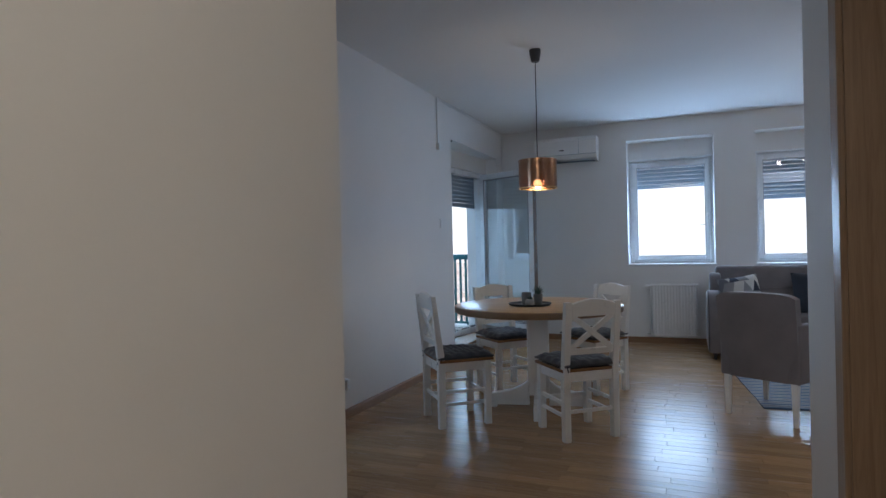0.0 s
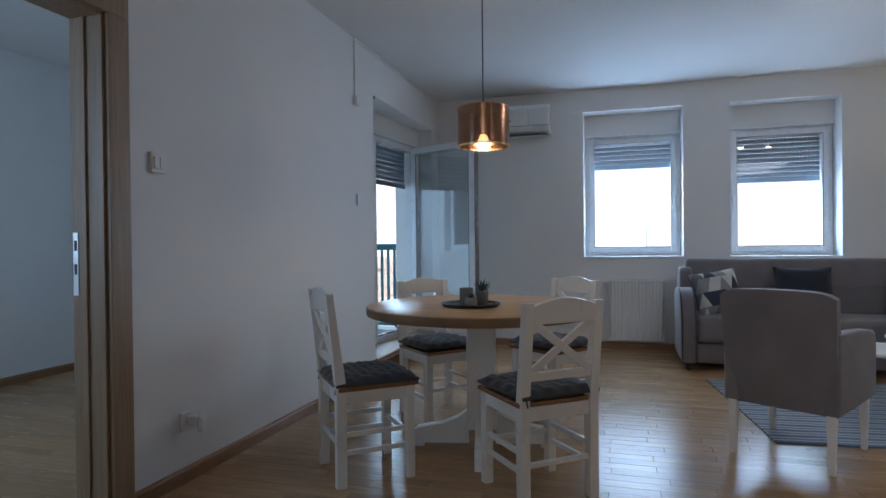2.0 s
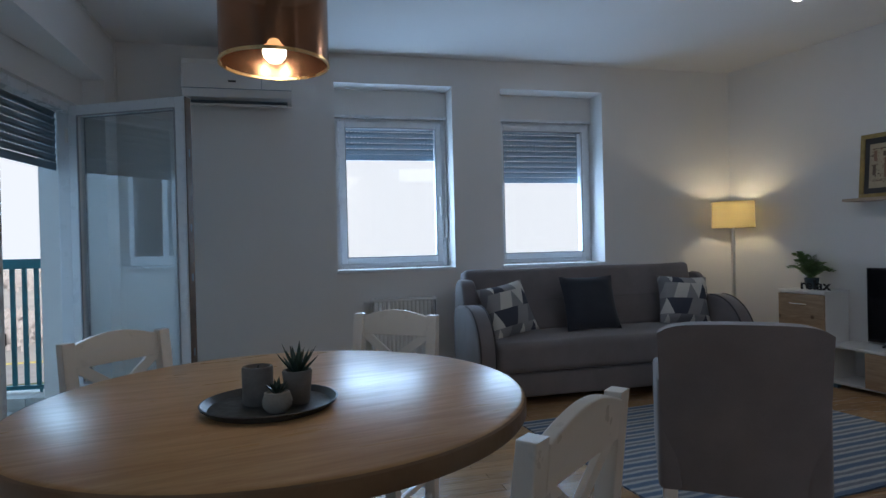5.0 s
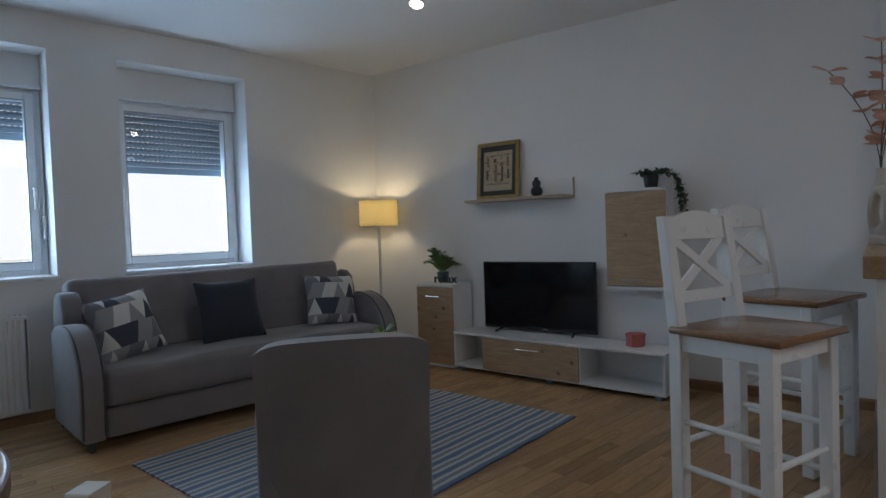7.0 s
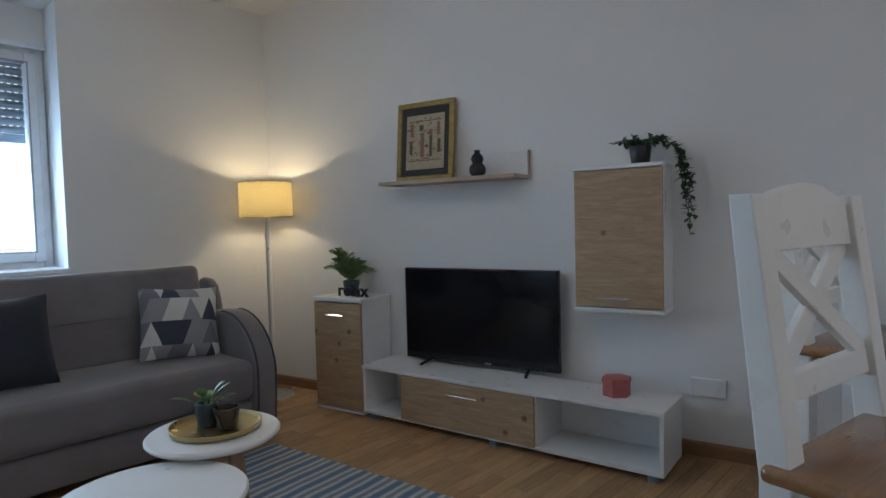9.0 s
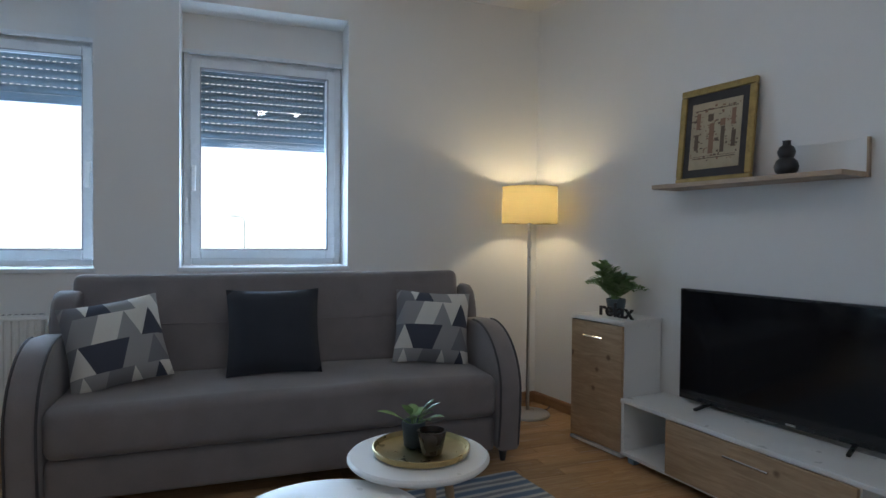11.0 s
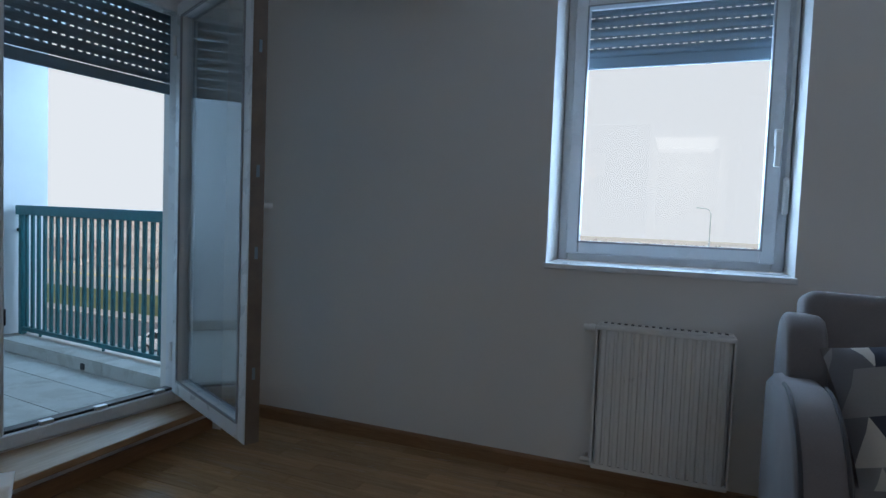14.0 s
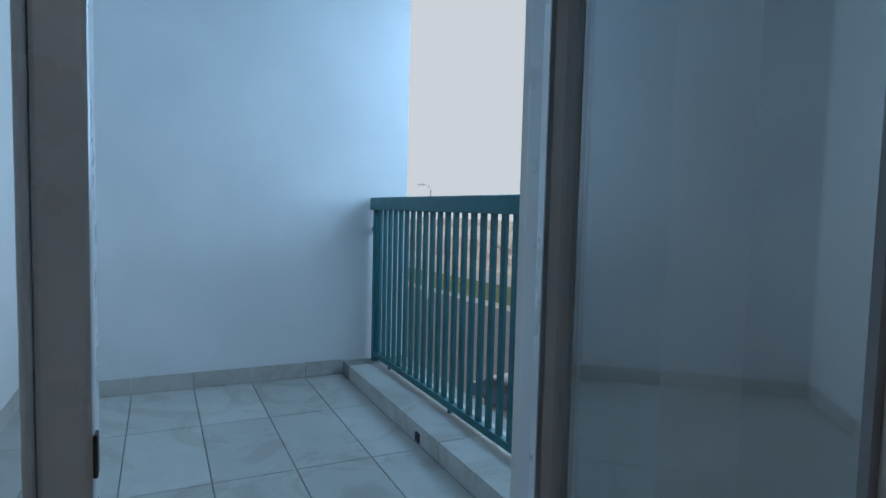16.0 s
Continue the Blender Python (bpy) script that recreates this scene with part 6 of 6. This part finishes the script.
part("foot", lathe([(0, 0), (0.045, 0), (0.056, 0.012), (0.058, 0.035), (0.045, 0.05), (0, 0.05)], 28), M["vase"], vs, smooth=True)
part("neck", lathe([(0.024, 0.265), (0.020, 0.30), (0.020, 0.345), (0.023, 0.36), (0.016, 0.36), (0.014, 0.30)], 24), M["vase"], vs, smooth=True)
br_ = thing("dried_branches", "coral coloured dried leaf branches standing in the vase", "flowers", Matrix.Translation((2.98, 3.325, 0.958)))
rnd = random.Random(31)
for k in range(5):
    a = rnd.uniform(0, 6.28)
    bm, lv = bmesh.new(), bmesh.new()
    q = Vector((0, 0, 0.33))
    stem = [q]
    for j in range(1, 8):
        t = j / 7
        nx_ = Vector((0.15 * t * math.cos(a) * (0.35 if math.cos(a) < 0 else 1.0), 0.22 * t * t * math.sin(a), 0.33 + 0.62 * t * (1 - 0.06 * k)))
        stem.append(nx_)
        if j > 1:
            for i in range(2):
                b = rnd.uniform(0, 6.28)
                d = Vector((math.cos(b), math.sin(b), rnd.uniform(0.0, 0.7))).normalized()
                broad_leaf(lv, nx_, nx_ + d * rnd.uniform(0.06, 0.095), 0.036, 0.0)
        q = nx_
    add_tube(bm, stem, 0.0022, 6)
    tw = part("twig", bm, M["twig"], br_)
    part("leaves", lv, M["coral"], tw, "coral round leaves", smooth=True)

# ---- balcony railing ----
RY = 7.395
rl = thing("balcony_railing", "teal painted steel balcony railing with upright bars", "railing", BALC)
part("top_rail", box((BX0 + 0.03, RY - 0.035, 0.985), (LX - 0.285, RY + 0.035, 1.055), 0.006), M["teal"], rl)
part("bottom_rail", box((BX0 + 0.05, RY - 0.018, 0.135), (LX - 0.285, RY + 0.018, 0.165), 0.004), M["teal"], rl)
part("end_post", box((BX0 + 0.045, RY - 0.02, 0.106), (BX0 + 0.085, RY + 0.02, 0.985), 0.003), M["teal"], rl)
x = BX0 + 0.12
k = 0
while x < LX - 0.33:
    part("slat", box((-0.015, -0.008, 0.16), (0.015, 0.008, 0.987), 0.001, Matrix.Translation((x, RY, 0)), 1), M["teal"], rl)
    x += 0.079
    k += 1
br2 = part("wall_bracket", box((BX0 + 0.0005, RY - 0.01, 0.86), (BX0 + 0.05, RY + 0.01, 0.885), 0.002), M["cord"], rl, "dark wall bracket")
for x in (BX0 + 0.3, -3.4, -2.5):
    part("foot_bolt", rod((x, RY, 0.106), (x, RY, 0.14), 0.010, seg=10), M["teal"], rl)

# ---- outdoors ----
GZ = -7.2
gnd = setting("ground", box((-900, -300, GZ - 0.5), (900, 1200, GZ)), M["field"], "dry grassland reaching the horizon", "ground")
setting("road", box((-200, 46, GZ), (200, 54, GZ + 0.03)), M["concrete_out"], "pale concrete road across the view", "road")
setting("car_park", box((-60, 11, GZ), (60, 36, GZ + 0.02)), M["asphalt"], "asphalt car park below the building", "ground")
setting("verge", box((-120, 36, GZ), (120, 46, GZ + 0.05)), M["grass"], "green verge beside the road", "grass")
setting("road_edge", box((-200, 54.0, GZ), (200, 54.6, GZ + 0.08)), M["yellow"], "yellowish road edge strip", "road")
setting("pavement", box((-60, 36.0, GZ + 0.021), (60, 37.6, GZ + 0.16)), M["concrete_out"], "raised concrete pavement with a kerb", "pavement")


def car(name, label, m, paint):
    c = thing(name, label, "car", m)
    prof = [(-2.1, 0.35), (2.1, 0.35), (2.15, 0.62), (2.02, 0.80), (1.15, 0.92), (0.55, 1.38), (-0.95, 1.42), (-1.65, 0.98), (-2.08, 0.92), (-2.15, 0.6)]
    part("body", slab(prof, -0.86, 0.86, "y", 0.06), paint, c, smooth=True)
    part("windscreen", slab([(1.14, 0.95), (0.58, 1.35), (0.52, 1.33), (1.06, 0.93)], -0.72, 0.72, "y"), M["carglass"], c)
    part("rear_window", slab([(-1.66, 1.0), (-0.98, 1.40), (-0.93, 1.37), (-1.58, 0.98)], -0.70, 0.70, "y"), M["carglass"], c)
    for s in (-1, 1):
        part("side_window", slab([(0.98, 0.95), (0.50, 1.31), (-0.85, 1.34), (-1.35, 1.0)], s * 0.855, s * 0.868, "y"), M["carglass"], c)
        for x in (-1.3, 1.3):
            w = part("tyre", rod((x, s * 0.70, 0.31), (x, s * 0.88, 0.31), 0.31, seg=24), M["rubber"], c)
            part("rim", rod((x, s * 0.875, 0.31), (x, s * 0.89, 0.31), 0.19, seg=18), M["steel"], w)
        part("headlight", box((2.0, s * 0.66 - 0.14, 0.62), (2.13, s * 0.66 + 0.14, 0.76), 0.03), M["white"], c)
    return c


CZ0 = GZ + 0.02
c1 = car("parked_car", "dark blue parked car on the asphalt car park", Matrix.Translation((-12.5, 21.0, CZ0)) @ rot(8), M["carpaint"])
copy_thing(c1, Matrix.Translation((-19.5, 21.4, CZ0)) @ rot(5))
copy_thing(c1, Matrix.Translation((-16.0, 33.0, CZ0)) @ rot(2))
c2 = car("parked_car", "silver parked car on the asphalt car park", Matrix.Translation((-6.6, 19.4, CZ0)) @ rot(80), M["carwhite"])
copy_thing(c2, Matrix.Translation((-9.6, 15.2, CZ0)) @ rot(82))
copy_thing(c2, Matrix.Translation((-26.0, 30.0, CZ0)) @ rot(4))


def street_lamp(x, y, turn):
    s = thing("street_lamp", "tall galvanised street lamp with a curved arm", "street lamp", Matrix.Translation((x, y, GZ)) @ rot(turn))
    part("pole", rod((0, 0, 0), (0, 0, 9.9), 0.11, 0.07, 12), M["pole"], s)
    part("arm", tube([(0, 0, 9.85), (-0.15, 0, 10.2), (-0.5, 0, 10.42), (-0.9, 0, 10.45)], 0.05, 8), M["pole"], s)
    part("head", box((-1.5, -0.16, 10.38), (-0.8, 0.16, 10.52), 0.05), M["pole"], s)


street_lamp(2.9, 75.0, 0)
street_lamp(-48.0, 34.0, 20)


def thicket(name, label, y0, y1, x0, x1, n, h, seedv):
    """Far autumn scrub: bare-branched clumps of many small blades, one counted mass."""
    rnd = random.Random(seedv)
    vs_, fs_ = [], []
    for k in range(n):
        cx, cy = rnd.uniform(x0, x1), rnd.uniform(y0, y1)
        H = h * (0.55 + 0.45 * (0.5 + 0.5 * noise.noise((cx * 0.03, cy * 0.05, 1)))) * rnd.uniform(0.75, 1.15)
        wv = H * rnd.uniform(0.25, 0.45)
        for j in range(16):
            a = rnd.uniform(0, 6.28)
            t = rnd.uniform(0.12, 1.0)
            rr = wv * (1.05 - t) ** 0.5 * rnd.uniform(0.3, 1.0)
            px, py, pz = cx + rr * math.cos(a), cy + rr * math.sin(a), GZ + H * t
            s_ = H * 0.09 * rnd.uniform(0.6, 1.4)
            b = len(vs_)
            vs_ += [(px - s_, py + rnd.uniform(-s_, s_), pz - s_ * 1.4), (px + s_, py + rnd.uniform(-s_, s_), pz - s_), (px + s_ * 0.5, py, pz + s_ * 1.5), (px - s_ * 0.6, py + s_ * 0.4, pz + s_)]
            fs_.append((b, b + 1, b + 2, b + 3))
        b = len(vs_)
        vs_ += [(cx - 0.08, cy, GZ), (cx + 0.08, cy, GZ), (cx, cy, GZ + H * 0.9)]
        fs_.append((b, b + 1, b + 2))
    me = bpy.data.meshes.new(name)
    me.from_pydata(vs_, [], fs_)
    me.materials.append(M["brush"])
    tagged(new(name, me), label, "woodland", kind="stuff")


thicket("near_thicket", "brown leafless autumn thicket behind the road", 60, 82, -170, 110, 2600, 2.7, 5)
thicket("far_wood", "hazy brown winter woodland on the horizon", 150, 230, -330, 330, 4200, 3.4, 6)
bdm = glowing("overcast_sky", (0.97, 0.98, 0.97), 1.25)
bdm.node_tree.nodes["Principled BSDF"].inputs["Base Color"].default_value = (0, 0, 0, 1)
bdm.node_tree.nodes["Principled BSDF"].inputs["Specular IOR Level"].default_value = 0.0
bm = bmesh.new()
seg = 48
lo_, hi_ = [], []
for k in range(seg + 1):
    a = math.pi * (-0.10 + 1.20 * k / seg)
    lo_.append(bm.verts.new((420 * math.cos(a), 420 * math.sin(a), GZ - 2)))
    hi_.append(bm.verts.new((420 * math.cos(a), 420 * math.sin(a), 330)))
for k in range(seg):
    bm.faces.new((lo_[k], lo_[k + 1], hi_[k + 1], hi_[k]))
setting("backdrop", bm, bdm, "bright overcast winter sky", "sky")
# facade below and beside the windows
setting("facade", box((-14, 7.61, GZ), (RX + 9, 7.63, -0.41)), M["outer"], "pale rendered facade below the flat", "facade")

# ---- pieces of floors and kerbs ----
def plank_mesh(L, w, h=0.012, c=0.0008):
    vs_ = [(0, 0, -h), (L, 0, -h), (L, w, -h), (0, w, -h), (0, 0, -c), (L, 0, -c), (L, w, -c), (0, w, -c), (c, c, 0), (L - c, c, 0), (L - c, w - c, 0), (c, w - c, 0)]
    fs_ = [(8, 9, 10, 11)] + [(a, b, b + 4, a + 4) for a, b in ((4, 5), (5, 6), (6, 7))] + [(7, 4, 8, 11)] + [(0, 1, 5, 4), (1, 2, 6, 5), (2, 3, 7, 6), (3, 0, 4, 7)]
    return vs_, fs_


PL, PW_ = 0.49, 0.07
V_, F_ = plank_mesh(PL - 0.0012, PW_ - 0.0010)
pm = bpy.data.meshes.new("plank")
pm.from_pydata(V_, [], F_)
pm.materials.append(M["oak"])
flo = thing("floor", "glossy oak strip parquet laid across the room", "floor", kind="structure")
rest_v, rest_f = [], []
rnd = random.Random(77)
nparts = 0
y = -2.0
row = 0
while y < WY - 0.01:
    off = (row % 2) * 0.245 + rnd.uniform(-0.05, 0.05)
    x = (-4.50 if 0.98 <= y < 5.38 else LX - 0.10 if y > 0.9 else -0.40) - off
    east = 3.13 + (WY - y) * math.tan(radians(10.0)) + 0.01
    while x < east - 0.02:
        x0 = max(x, -4.50 if 0.98 <= y < 5.38 else LX - 0.10 if y > 0.9 else -0.40)
        x1 = min(x + PL, east)
        w = min(PW_, WY - y)
        if x1 - x0 > 0.02 and w > 0.01:
            if nparts < 300 and abs(x1 - x0 - PL) < 1e-6 and w == PW_ and -1.4 < x < 1.5 and 1.6 < y < 5.9 and (row % 3 != 1 or y < 3.6):
                ob = new("plank", pm)
                ob.location = (x0, y, rnd.uniform(-0.0003, 0.0003))
                ob.parent = flo
                nparts += 1
            else:
                pv, pf_ = plank_mesh(x1 - x0 - 0.0012, w - 0.0010)
                b = len(rest_v)
                dz = rnd.uniform(-0.0003, 0.0003)
                rest_v += [(a + x0, c + y, d + dz) for a, c, d in pv]
                rest_f += [tuple(i + b for i in f) for f in pf_]
        x += PL
    y += PW_
    row += 1
me = bpy.data.meshes.new("plank_field")
me.from_pydata(rest_v, [], rest_f)
me.materials.append(M["oakstuff"])
fld = new("plank_field", me)
fld.parent = flo
tagged(fld, "further oak parquet strips", kind="stuff")

# balcony tiles
bf = thing("balcony_floor", "grey tiled balcony floor with stained tiles", "floor", BALC, kind="structure")
tmesh = {}


def tile(parent, a, b, zlo, zhi, axis="z"):
    key = tuple(round(q - p, 4) for p, q in zip((*a, zlo), (*b, zhi)))
    if key not in tmesh:
        bm = bmesh.new()
        add_box(bm, (0, 0, 0), key, 0.0015, None, 1)
        mm = bpy.data.meshes.new("tile")
        bm.to_mesh(mm)
        bm.free()
        mm.materials.append(M["tile"])
        tmesh[key] = mm
    ob = new("tile", tmesh[key])
    ob.location = (*a, zlo)
    ob.parent = parent


xs = [BX0 + 0.002, -3.86, -3.27, -2.66, LX - 0.284]
ys = [BY0 + 0.002, 5.84, 6.13, 6.42, 6.71, 7.0, BY1 + 0.006]
for x0, x1 in zip(xs, xs[1:]):
    for y0, y1 in zip(ys, ys[1:]):
        tile(bf, (x0, y0), (x1 - 0.004, y1 - 0.004), BZ - 0.010, BZ)
    tile(kerb, (x0 + 0.15, BY1 + 0.002), (x1 + 0.146 if x1 < -2.2 else x1, BY1 + 0.012), BZ, 0.104)
    tile(kerb, (x0 + 0.15, BY1 + 0.002), (x1 + 0.146 if x1 < -2.2 else x1, BY1 + 0.30), 0.104, 0.113)
for y0, y1 in zip(ys, ys[1:]):
    tile(bf, (BX0 + 0.0005, y0), (BX0 + 0.010, y1 - 0.004), BZ + 0.001, BZ + 0.085)
for x0, x1 in zip(xs, xs[1:]):
    tile(bf, (x0 + 0.012, BY0 + 0.0005), (x1 - 0.004, BY0 + 0.010), BZ + 0.001, BZ + 0.085)
dn = thing("drain_outlet", "small black block for the shade of a drain opening in the kerb", "drain", BALC @ Matrix.Translation((-3.32, BY1 + 0.002, BZ + 0.03)))
# solid black block, coloured as the shade inside the outlet
part("opening", box((-0.02, -0.006, -0.02), (0.02, 0.003, 0.02), 0.002), M["gasket"], dn)
